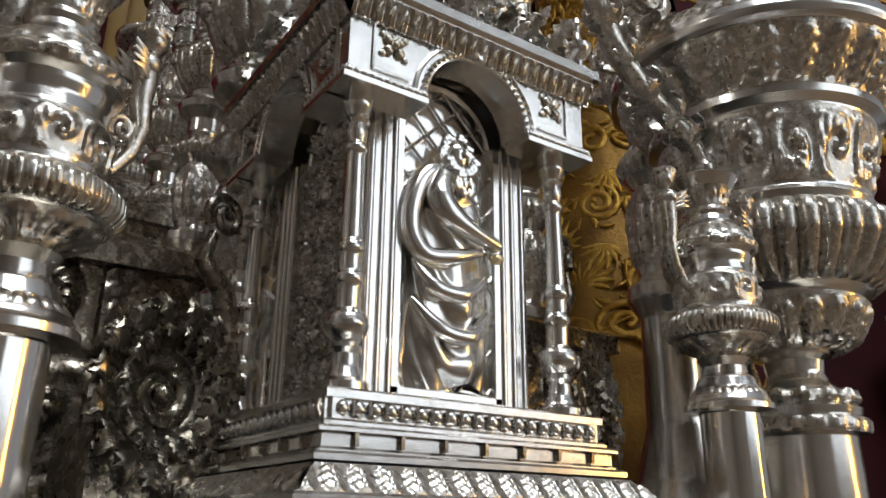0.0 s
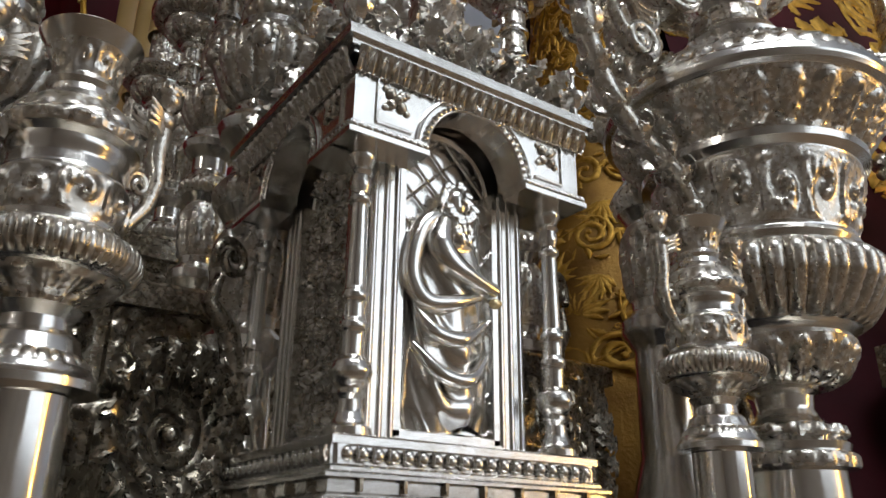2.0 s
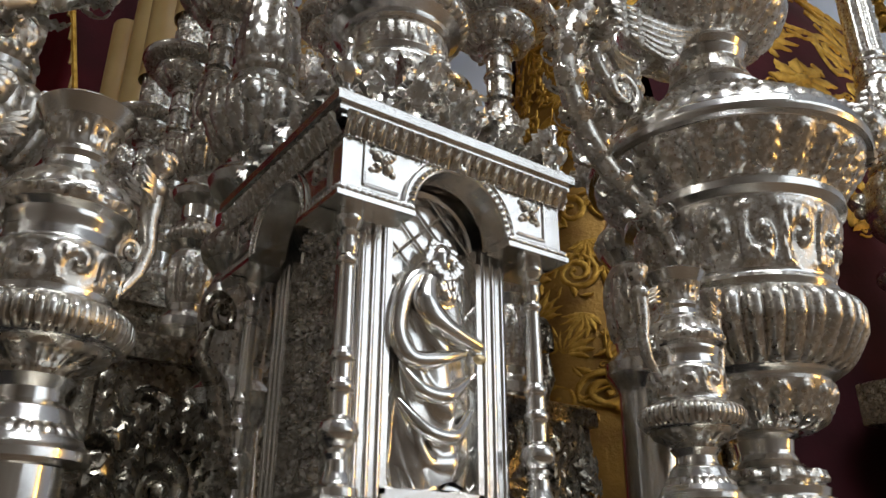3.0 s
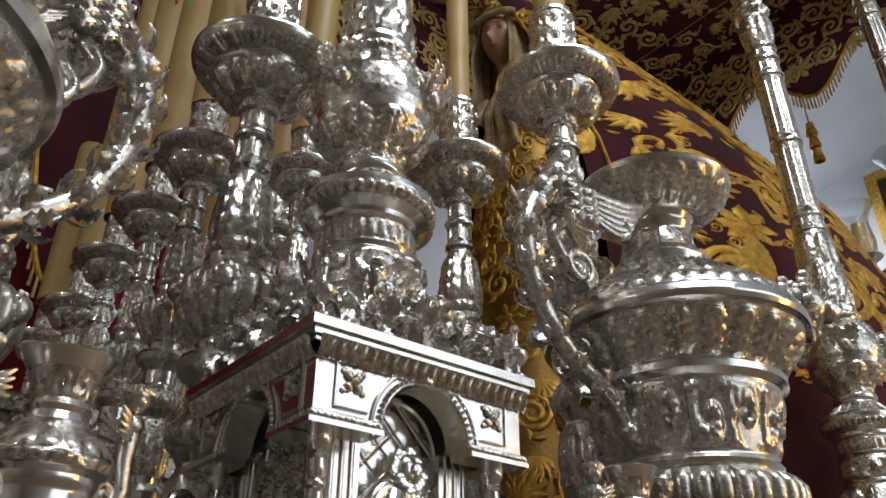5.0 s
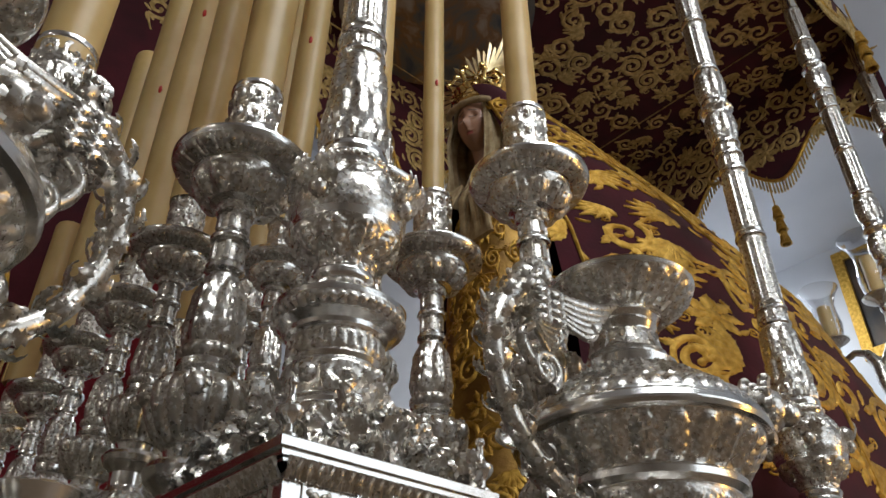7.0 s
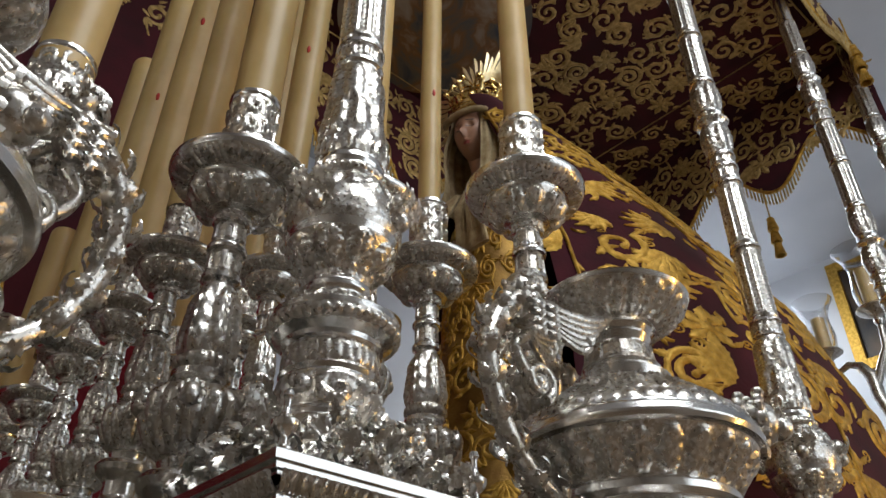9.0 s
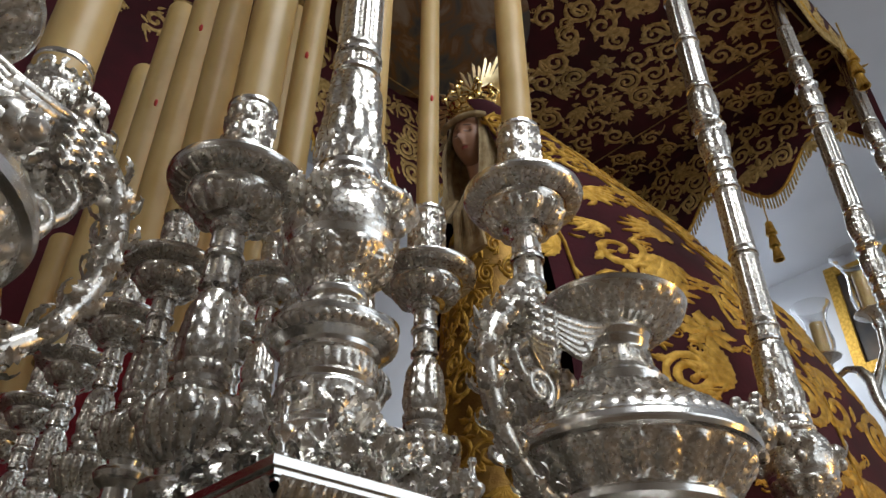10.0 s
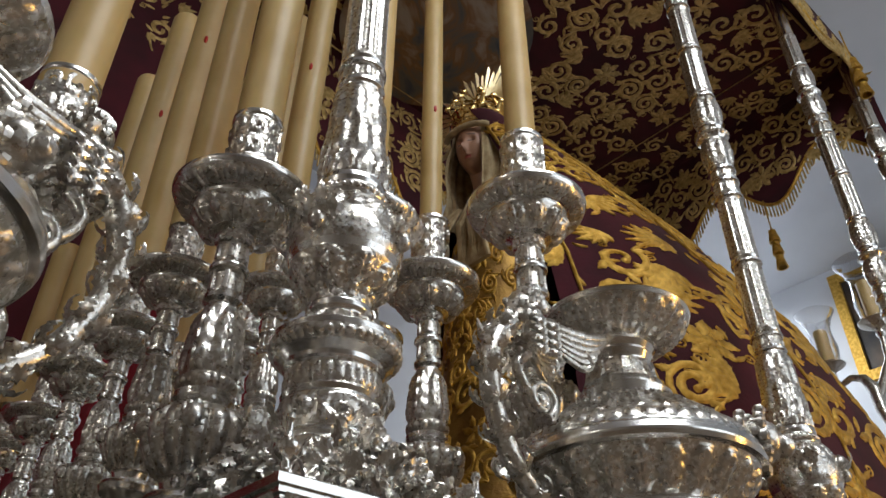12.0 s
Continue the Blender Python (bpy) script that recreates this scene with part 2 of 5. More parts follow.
def relief_panel(name, w, h, height, nx, ny, mat, parent, place, label="", inside=None):
    """A chased sheet in the x-z plane that bulges towards -y by height(x, z)."""
    xs, zs = np.linspace(-w / 2, w / 2, nx), np.linspace(0, h, ny)
    X, Z = np.meshgrid(xs, zs)
    Yd = -height(X, Z)
    verts = np.stack([X, Yd, Z], -1).reshape(-1, 3)
    i, j = np.meshgrid(np.arange(ny - 1), np.arange(nx - 1), indexing="ij")
    a = (i * nx + j).reshape(-1)
    f = np.stack([a, a + 1, a + nx + 1, a + nx], -1)
    if inside is not None:
        f = f[inside(X, Z).reshape(-1)[a]]
    ob = mesh_object(name, verts.tolist(), f.tolist(), mat, parent, label)
    ob.matrix_basis = place
    return ob


# ---- the setting ----


def slab(name, x0, x1, y0, y1, z0, z1, mat, label, category):
    s = Soup()
    s.box(x0, x1, y0, y1, z0, z1)
    return tagged(s.made(name, mat, smooth=False), label, category, kind="structure")


slab("floor", -4, 6.4, -3.4, 3.9, -0.1, 0, TILE, "brown tiled floor of the church", "floor")
slab("ceiling", -4, 6.4, -3.4, 3.9, 5.6, 5.75, PLASTER, "white plaster ceiling", "ceiling")
slab("wall_east", 6.4, 6.6, -3.4, 3.9, 0, 5.6, PLASTER, "plain white plaster wall", "wall")
# the west side is unseen; its tone is set for what the silver reflects
slab("wall_west", -4.2, -4, -3.4, 3.9, 0, 5.6, WARM, "unseen wall of ochre plaster", "wall")
slab("wall_north", -4, 6.4, 3.9, 4.1, 0, 5.6, PLASTER, "plain white plaster wall", "wall")
# unseen wall, toned for the silver's reflections and left open for the added soft light
for i, (x0, x1, z0, z1) in enumerate(((-4, 1.0, 0, 5.6), (4.6, 6.4, 0, 5.6), (1.0, 4.6, 0, 2.0), (1.0, 4.6, 5.0, 5.6))):
    slab("wall_south", x0, x1, -3.6, -3.4, z0, z1, WARM, "unseen wall of ochre plaster round the opening of a light", "wall")

# ---- the platform of the float ----
SILV = "silver"
platform = thing("float_platform", (0, 0, 1.38), "dark cloth-covered platform of a processional float edged in silver", "platform")
s = Soup()
s.box(-1.4, 4.0, 0.42, 2.3, -1.38, 0.0)
s.made("body", DARK, platform, smooth=False)
s = Soup()
for z0, z1, y in ((-0.10, -0.06, 0.395), (-0.06, -0.03, 0.375), (-0.03, 0.0, 0.36), (0.0, 0.02, 0.37)):
    s.box(-1.4, 4.0, y, 0.45, z0, z1, 0.006)
s.made("edge_moulding", DULL, platform, "silver moulding along the edge", smooth=False)
TOP = 1.40


def spiral(turns, r0, r1, n=40):
    return [((r0 + (r1 - r0) * i / n) * math.cos(2 * math.pi * turns * i / n), (r0 + (r1 - r0) * i / n) * math.sin(2 * math.pi * turns * i / n)) for i in range(n + 1)]


# ---- the little shrine that carries a canopy pole ----


def arch_block(half, z0, z1, radius, depth, n=20):
    """A beam in x-z with a round arch cut from its lower edge, depth thick from y = 0 to +depth."""
    bm = bmesh.new()
    out = [(-half, z0)] + [(-radius * math.cos(math.pi * i / n), z0 + radius * math.sin(math.pi * i / n)) for i in range(n + 1)] + [(half, z0), (half, z1)]
    lower = out[:-1]
    fr, bk, ft, bt = [], [], [], []
    for x, z in lower:
        fr.append(bm.verts.new((x, 0, z)))
        bk.append(bm.verts.new((x, depth, z)))
        ft.append(bm.verts.new((x, 0, z1)))
        bt.append(bm.verts.new((x, depth, z1)))
    for i in range(len(lower) - 1):
        bm.faces.new((fr[i], fr[i + 1], ft[i + 1], ft[i]))
        bm.faces.new((bk[i], bt[i], bt[i + 1], bk[i + 1]))
        bm.faces.new((fr[i], bk[i], bk[i + 1], fr[i + 1]))
        bm.faces.new((ft[i], ft[i + 1], bt[i + 1], bt[i]))
    bm.faces.new((fr[0], ft[0], bt[0], bk[0]))
    bm.faces.new((fr[-1], bk[-1], bt[-1], ft[-1]))
    return bm


def lattice(x, z):
    a, b = (x + z) * 2 * math.pi / 0.034, (x - z) * 2 * math.pi / 0.034
    cushion = np.sqrt(np.abs(np.sin(a / 2) * np.sin(b / 2)))
    strap = np.maximum(np.exp(-((np.sin(a / 2) / 0.13) ** 2)), np.exp(-((np.sin(b / 2) / 0.13) ** 2)))
    knot = np.exp(-(np.sin(a / 2) ** 2 + np.sin(b / 2) ** 2) / 0.03)
    return 0.0022 * cushion + 0.0022 * strap + 0.0015 * knot


def foliage(x, z):
    k = z / 0.05
    h = p_scroll((x / 0.05 + 0.5) % 1.0, k % 1.0, np.floor(k) + np.floor(x / 0.05 + 0.5))
    n = 0.5 + 0.5 * np.sin(x * 420 + 3 * np.sin(z * 260)) * np.cos(z * 380 + 2 * np.sin(x * 300))
    return 0.009 * h + 0.003 * n


COLUMN = [(0.0175, 0), (0.0175, 0.006), (0.0135, 0.009), (0.010, 0.018), (0.009, 0.026), (0.012, 0.030), (0.009, 0.034), (0.0145, 0.040), (0.0165, 0.046), (0.0145, 0.053),
          (0.009, 0.058), (0.0095, 0.075), (0.0115, 0.078), (0.0115, 0.082), (0.0092, 0.085), (0.0088, 0.098), (0.0112, 0.102), (0.0105, 0.106), (0.0086, 0.109),
          (0.0070, 0.178), (0.0095, 0.181), (0.0095, 0.184), (0.0068, 0.188), (0.0088, 0.195), (0.0078, 0.203), (0.0102, 0.206), (0.0082, 0.210), (0.0122, 0.218), (0.0122, 0.226)]

shrine = thing("shrine", pose(0.384, 0.645, TOP), "small chased silver shrine with corner columns and arched niches", "shrine")
Z0 = 1.44 - TOP
for i, (half, z0, z1) in enumerate(((0.176, -0.04, 0.026), (0.168, 0.026, 0.033), (0.1455, 0.054, 0.060), (0.139, 0.060, 0.0635), (0.1365, 0.0635, 0.0735), (0.1405, 0.0735, 0.078), (0.134, 0.078, 0.083), (0.1325, 0.0975, 0.105))):
    s = Soup()
    s.box(-half, half, -half, half, Z0 + z0, Z0 + z1, 0.002)
    s.made("base_step", SILVER, shrine, smooth=False)
for k in range(4):
    turn = Matrix.Rotation(k * math.pi / 2, 4, "Z")
    # sloping leaf band of the base
    band = relief_panel("leaf_band", 0.33, 0.026, lambda x, z: 0.0035 * p_leaf((x / 0.021) % 1.0, np.clip(z / 0.026, 0, 1), 0), 330, 18, CHASED, shrine,
                        turn @ pose(0, -0.164, Z0 + 0.032, -40), inside=lambda X, Z: np.abs(X) < 0.164 - Z * 0.70)
    s = Soup()
    for j in range(19):
        x = -0.126 + 0.252 * (j + 0.5) / 19
        s.ball((x, -0.1305, Z0 + 0.0905), 0.0058, 6, 10, (0.9, 0.75, 1.05))
        s.tube([(x + 0.0066, -0.134, Z0 + 0.085), (x + 0.0066, -0.136, Z0 + 0.0905), (x + 0.0066, -0.134, Z0 + 0.096)], [0.0011] * 3, 5)
    s.box(-0.131, 0.131, -0.127, -0.118, Z0 + 0.083, Z0 + 0.098)
    o = s.made("beading", SILVER, shrine)
    o.matrix_basis = turn
    for j in range(7):
        x = -0.13 + 0.26 * (j + 0.5) / 7
        s = Soup()
        s.box(x - 0.0014, x + 0.0014, -0.1405, -0.136, Z0 + 0.0640, Z0 + 0.0735)
        s.made("stud", DULL, shrine, smooth=False).matrix_basis = turn
    # frieze with its arch
    fz0, fz1 = Z0 + 0.360, Z0 + 0.420
    bm = arch_block(0.130 if k % 2 == 0 else 0.0958, fz0, fz1, 0.0540, 0.034)
    o = part("frieze", bm, SILVER, shrine)
    o.matrix_basis = turn @ pose(0, -0.130, 0)
    s = Soup()
    ys = -0.131
    for j in range(27):  # pearls round the arch
        a = math.pi * (j + 0.5) / 27
        s.ball((-0.0580 * math.cos(a), ys - 0.0012, fz0 + 0.0580 * math.sin(a)), 0.0026, 4, 7)
    s.tube([(-0.0550 * math.cos(math.pi * j / 30), ys, fz0 + 0.0550 * math.sin(math.pi * j / 30)) for j in range(31)], [0.0016] * 31, 6)
    s.tube([(-0.0665 * math.cos(math.pi * j / 30), ys, fz0 + 0.0665 * math.sin(math.pi * j / 30)) for j in range(31) if 0.0665 * math.sin(math.pi * j / 30) < 0.057], [0.0022] * len([j for j in range(31) if 0.0665 * math.sin(math.pi * j / 30) < 0.057]), 6)
    s.ball((0, ys - 0.003, fz0 + 0.0575), 0.006, 6, 8, (1, 0.8, 1.2))
    s.made("arch_beading", SILVER, shrine).matrix_basis = turn
    for sx in (-1, 1):
        # architrave pieces with their little row of leaves
        s = Soup()
        a1 = sx * (0.136 if k % 2 == 0 else 0.1055)
        a2 = sx * (0.134 if k % 2 == 0 else 0.1055)
        s.box(min(sx * 0.0555, a1), max(sx * 0.0555, a1), ys - 0.005, ys + 0.03, fz0 - 0.009, fz0 - 0.004)
        s.box(min(sx * 0.0555, a2), max(sx * 0.0555, a2), ys - 0.003, ys + 0.03, fz0 - 0.0038, fz0 + 0.004, 0.001)
        for j in range(11):
            x = sx * (0.059 + 0.072 * j / 10)
            s.ball((x, ys - 0.0042, fz0 - 0.001), 0.0031, 4, 7, (1, 0.7, 1.15))
        s.made("architrave", SILVER, shrine).matrix_basis = turn
        # spandrel panel with a flower
        s = Soup()
        cx, cz = sx * 0.0885, fz0 + 0.037
        for dx, dz in ((-1, -1), (1, -1), (1, 1), (-1, 1)):
            s.ball((cx + dx * 0.0055, ys - 0.001, cz + dz * 0.0055), 0.0052, 5, 8, (1, 0.6, 1))
            s.ball((cx + dx * 0.011, ys, cz + dz * 0.0095), 0.0035, 4, 7, (1, 0.6, 1))
        s.ball((cx, ys - 0.003, cz), 0.0046, 5, 8)
        s.made("flower", CHASED, shrine).matrix_basis = turn
        s = Soup()
        fr = [(sx * 0.108, fz0 + 0.010), (sx * 0.108, fz0 + 0.055), (sx * 0.047, fz0 + 0.055)]
        s.tube([(x, ys, z) for x, z in fr], [0.0017] * 3, 6)
        s.tube([(sx * 0.072, ys, fz0 + 0.010), (sx * 0.108, ys, fz0 + 0.010)], [0.0017] * 2, 6)
        s.made("panel_frame", SILVER, shrine).matrix_basis = turn
    # cove with upright leaves under the cornice
    relief_panel("leaf_cove", 0.266, 0.022, lambda x, z: 0.0045 * p_tongue((x / 0.0122) % 1.0, np.clip(z / 0.022, 0, 1), 0), 330, 12, CHASED, shrine, turn @ pose(0, -0.132, fz1 - 0.006, 30))
    s = Soup()
    for j in range(60):
        s.ball((-0.129 + 0.258 * (j + 0.5) / 60, -0.132, fz1 - 0.006), 0.0019, 4, 6)
    s.made("pearl_string", SILVER, shrine).matrix_basis = turn
    # fluted pilasters
    for sx in (-1, 1):
        s = Soup()
        s.box(min(sx * 0.057, sx * 0.089), max(sx * 0.057, sx * 0.089), -0.0825, -0.05, Z0 + 0.105, Z0 + 0.360)
        s.made("pilaster", SILVER, shrine, smooth=False).matrix_basis = turn
        for j, dx in enumerate((0.0595, 0.0650, 0.0705, 0.076, 0.082, 0.0875)):
            s = Soup()
            s.tube([(sx * dx, -0.0875 if j % 2 == 0 else -0.0815, Z0 + 0.106), (sx * dx, -0.0875 if j % 2 == 0 else -0.0815, Z0 + 0.358)], [0.0038 if j % 2 == 0 else 0.0032] * 2, 14)
            s.made("reed", SILVER, shrine).matrix_basis = turn
    # niche back and its plinth
    arch = lambda X, Z: (Z < 0.253) | (X**2 + (Z - 0.253) ** 2 < 0.0545**2)
    relief_panel("niche_panel", 0.114, 0.309, lattice if k == 0 else foliage, 150, 360, SILVER if k == 0 else FINE, shrine, turn @ pose(0, -0.0735, Z0 + 0.105), inside=arch)
    s = Soup()
    s.tube([(-0.054 * math.cos(math.pi * j / 30), -0.076, Z0 + 0.358 + 0.054 * math.sin(math.pi * j / 30)) for j in range(31)], [0.0030] * 31, 6)
    s.made("niche_arch", SILVER, shrine).matrix_basis = turn
    s = Soup()
    s.box(-0.056, 0.056, -0.093, -0.06, Z0 + 0.105, Z0 + 0.1125)
    s.box(-0.056, 0.056, -0.089, -0.06, Z0 + 0.112, Z0 + 0.120, 0.002)
    s.made("niche_sill", SILVER, shrine, smooth=False).matrix_basis = turn
    # corner column
    col = turned("column", COLUMN, [], SILVER, shrine, seg=36, step=0.003)
    col.matrix_basis = turn @ pose(-0.1075, -0.1075, Z0 + 0.105) @ Matrix.Diagonal((1.06, 1.06, 1.088, 1))
s = Soup()
s.box(-0.072, 0.072, -0.072, 0.072, Z0 + 0.10, Z0 + 0.418)
s.made("core", SILVER, shrine, smooth=False)
for half, z0, z1 in ((0.095, 0.420, 0.428), (0.136, 0.428, 0.433), (0.140, 0.433, 0.4405), (0.1445, 0.4405, 0.4515)):
    s = Soup()
    s.box(-half, half, -half, half, Z0 + z0, Z0 + z1, 0.0015)
    s.made("cornice", SILVER, shrine, smooth=False)

FINIAL = [(0.010, 0), (0.010, 0.003), (0.005, 0.006), (0.005, 0.012), (0.009, 0.016), (0.0135, 0.024), (0.0135, 0.027), (0.009, 0.030), (0.005, 0.034), (0.0035, 0.040), (0.0035, 0.048), (0.0055, 0.051), (0.0045, 0.056), (0.0005, 0.058)]
for sx, sy in ((-1, -1), (1, -1), (1, 1), (-1, 1)):
    o = turned("finial", FINIAL, [(0.016, 0.024, "gad", 10, 0.001)], SILVER, shrine, seg=40, step=0.002)
    o.matrix_basis = pose(sx * 0.130, sy * 0.130, Z0 + 0.4515) @ Matrix.Diagonal((1.1, 1.1, 1.15, 1))


def blossom(s, c, r, rng, out=(0, 0, 1)):
    """A rose of overlapping petals round a bud."""
    q = Vector(out).normalized().to_track_quat("Z", "Y")
    for ring, (n, rr, lift) in enumerate(((5, 1.0, 0.0), (5, 0.62, 0.3), (3, 0.3, 0.5))):
        for j in range(n):
            a = 2 * math.pi * (j + 0.5 * ring) / n + rng.uniform(-0.2, 0.2)
            p = Vector((math.cos(a) * rr * 0.6 * r, math.sin(a) * rr * 0.6 * r, lift * r))
            v, f = [], []
            for i in range(4):
                for m in range(5):
                    u, w = i / 3, m / 4 * 2 - 1
                    L = Vector((rr * r * 0.75 * u, 0.5 * rr * r * w * math.sin(math.pi * (0.25 + 0.6 * u)) * 1.3, r * (0.3 * u * u - 0.18 * w * w)))
                    L.rotate(Euler((0, 0, a)))
                    v.append(Vector(c) + q @ (p * 0.6 + L))
            for i in range(3):
                for m in range(4):
                    f.append((i * 5 + m, i * 5 + m + 1, (i + 1) * 5 + m + 1, (i + 1) * 5 + m))
            s.add(v, f)
    s.ball(Vector(c) + q @ Vector((0, 0, 0.45 * r)), 0.28 * r, 5, 7)


def leaf(s, c, direction, up, length, width):
    """A lobed leaf that arches over, with a ridge."""
    d, u = Vector(direction).normalized(), Vector(up).normalized()
    side = d.cross(u).normalized()
    n, v, f = 9, [], []
    for i in range(n + 1):
        t = i / n
        w = width * math.sin(math.pi * min(1, t * 0.93 + 0.07)) ** 0.8 * (0.75 + 0.25 * math.cos(i * math.pi))
        base = Vector(c) + d * (length * t) + u * (length * 0.35 * math.sin(t * 2.6))
        for m, hgt in ((-1, 0.0), (-0.5, 0.12), (0, 0.02), (0.5, 0.12), (1, 0.0)):
            v.append(base + side * (w * m) + u * (width * hgt))
    for i in range(n):
        for m in range(4):
            f.append((i * 5 + m, i * 5 + m + 1, (i + 1) * 5 + m + 1, (i + 1) * 5 + m))
    s.add(v, f)


rng = random.Random(5)
for k in range(4):
    turn = Matrix.Rotation(k * math.pi / 2, 4, "Z")
    for j in range(-5, 6):
        x = 0.0215 * j
        for row in range(5):
            if abs(j) > 5 - row * 0.9:
                continue
            c = (x + rng.uniform(-0.004, 0.004), -0.128 + row * 0.011 + rng.uniform(-0.003, 0.003), Z0 + 0.464 + row * 0.021 + rng.uniform(-0.004, 0.004))
            s = Soup()
            if rng.random() < 0.62:
                blossom(s, c, rng.uniform(0.012, 0.019), rng, (rng.uniform(-0.5, 0.5), -1, rng.uniform(0.1, 0.8)))
                s.made("rose", CHASED, shrine).matrix_basis = turn
            else:
                leaf(s, c, (rng.uniform(-1, 1), -0.5, rng.uniform(-0.3, 0.8)), (0, -0.8, 0.6), 0.034, 0.013)
                s.made("leaf", CHASED, shrine).matrix_basis = turn
        s = Soup()
        leaf(s, (x, -0.129, Z0 + 0.452), (rng.uniform(-0.8, 0.8), -0.25, 0.5), (0, -0.6, 1), 0.026, 0.010)
        s.made("leaf", CHASED, shrine).matrix_basis = turn

# ---- canopy poles ----
MACOLLA = [(0.104, 0.0), (0.104, 0.006), (0.096, 0.014), (0.088, 0.032), (0.079, 0.060), (0.073, 0.085), (0.069, 0.095), (0.070, 0.100), (0.066, 0.106), (0.066, 0.150), (0.063, 0.156), (0.066, 0.162), (0.062, 0.168), (0.062, 0.196), (0.067, 0.201),
           (0.067, 0.208), (0.078, 0.216), (0.087, 0.226), (0.089, 0.234), (0.089, 0.242), (0.083, 0.247), (0.072, 0.250), (0.058, 0.260), (0.047, 0.274), (0.043, 0.282), (0.047, 0.288), (0.047, 0.296), (0.042, 0.302),
           (0.041, 0.312), (0.050, 0.322), (0.064, 0.338), (0.077, 0.360), (0.084, 0.385), (0.085, 0.405), (0.081, 0.428), (0.072, 0.450), (0.060, 0.468), (0.053, 0.476), (0.056, 0.482), (0.057, 0.492), (0.053, 0.498), (0.055, 0.506), (0.054, 0.515)]
MACOLLA_BANDS = [(0.016, 0.092, "leaf", 12, 0.010), (0.107, 0.150, "scroll", 8, 0.007), (0.168, 0.196, "gad", 26, 0.003), (0.217, 0.232, "bead", 40, 0.003), (0.248, 0.274, "tongue", 16, 0.004),
                 (0.303, 0.322, "leaf", 12, 0.004), (0.322, 0.362, "leaf", 9, 0.008), (0.372, 0.428, "scroll", 9, 0.0012), (0.428, 0.474, "leaf", 14, 0.006), (0.482, 0.492, "bead", 30, 0.003)]


def pole_shaft(z0, z1):
    """Stations of the shaft: a leafy foot, then fluted lengths between rings, with a chased knot now and then."""
    pr, bands = [(0.049, z0)], []
    pr += [(0.052, z0 + 0.02), (0.049, z0 + 0.07), (0.044, z0 + 0.10), (0.043, z0 + 0.16), (0.040, z0 + 0.20), (0.038, z0 + 0.212), (0.042, z0 + 0.216), (0.042, z0 + 0.222), (0.0365, z0 + 0.226), (0.036, z0 + 0.256)]
    bands += [(z0 + 0.004, z0 + 0.045, "tongue", 9, 0.005), (z0 + 0.045, z0 + 0.125, "leaf", 8, 0.007), (z0 + 0.115, z0 + 0.205, "leaf", 7, 0.007), (z0 + 0.228, z0 + 0.254, "flute", 10, 0.003)]
    z, i = z0 + 0.256, 0

    def ring(z):
        return [(0.0365, z), (0.0425, z + 0.003), (0.0425, z + 0.009), (0.039, z + 0.011), (0.0405, z + 0.014), (0.036, z + 0.017)], z + 0.017

    while z < z1 - 0.45:
        kind = i % 5
        add, z = ring(z)
        pr += add
        if kind == 4:
            pr += [(0.037, z), (0.044, z + 0.06), (0.038, z + 0.115), (0.044, z + 0.125), (0.049, z + 0.135), (0.044, z + 0.145), (0.037, z + 0.155), (0.041, z + 0.165), (0.037, z + 0.172), (0.044, z + 0.23), (0.037, z + 0.30)]
            bands += [(z + 0.004, z + 0.112, "leaf", 7, 0.007), (z + 0.126, z + 0.144, "bead", 18, 0.004), (z + 0.176, z + 0.296, "leaf", 7, 0.007)]
            z += 0.30
        else:
            L = (0.22, 0.22, 0.045, 0.045)[kind] if kind != 3 else 0.03
            pr += [(0.0360, z), (0.0350, z + L)]
            bands += [(z + 0.002, z + L - 0.002, "flute", 10, 0.0030)]
            z += L
        i += 1
    return pr + [(0.036, z1)], bands


varal = thing("canopy_pole", pose(0.384, 0.645, 1.888), "tall chased silver canopy pole with a bulbous knop and fluted shaft", "pole", "canopy poles")
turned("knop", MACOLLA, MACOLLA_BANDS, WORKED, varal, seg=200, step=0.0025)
for k in range(4):
    s = Soup()
    a = k * math.pi / 2 + 0.5
    for z, r, q in ((0.425, 0.086, 0.019), (0.398, 0.090, 0.014)):
        s.ball((r * math.cos(a), r * math.sin(a), z), q, 8, 10, (1, 1, 1.15))
    for t in (-0.26, -0.13, 0.13, 0.26):
        leaf(s, (0.083 * math.cos(a + t), 0.083 * math.sin(a + t), 0.40), (math.cos(a + t) * 0.4, math.sin(a + t) * 0.4, 1), (math.cos(a), math.sin(a), 0), 0.05, 0.012)
    s.made("knop_head", CHASED, varal, "cast head on the knop")
pr, bands = pole_shaft(0.515, 3.10)
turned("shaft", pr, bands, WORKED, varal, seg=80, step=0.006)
for x, y in ((1.730, 0.645), (2.770, 0.60), (3.440, 0.55)):
    copy_thing(varal, pose(x, y, 1.866))
for x, y in ((1.730, 0.645), (2.770, 0.60), (3.440, 0.55)):
    p = thing("pole_pedestal", pose(x, y, TOP), "plain silver pedestal below a canopy pole", "pedestal", "pole pedestals")
    s = Soup()
    for half, z0, z1 in ((0.13, 0, 0.1), (0.10, 0.1, 0.38), (0.13, 0.38, 0.466)):
        s.box(-half, half, -half, half, z0, z1, 0.004)
    s.made("body", DULL, p, smooth=False)

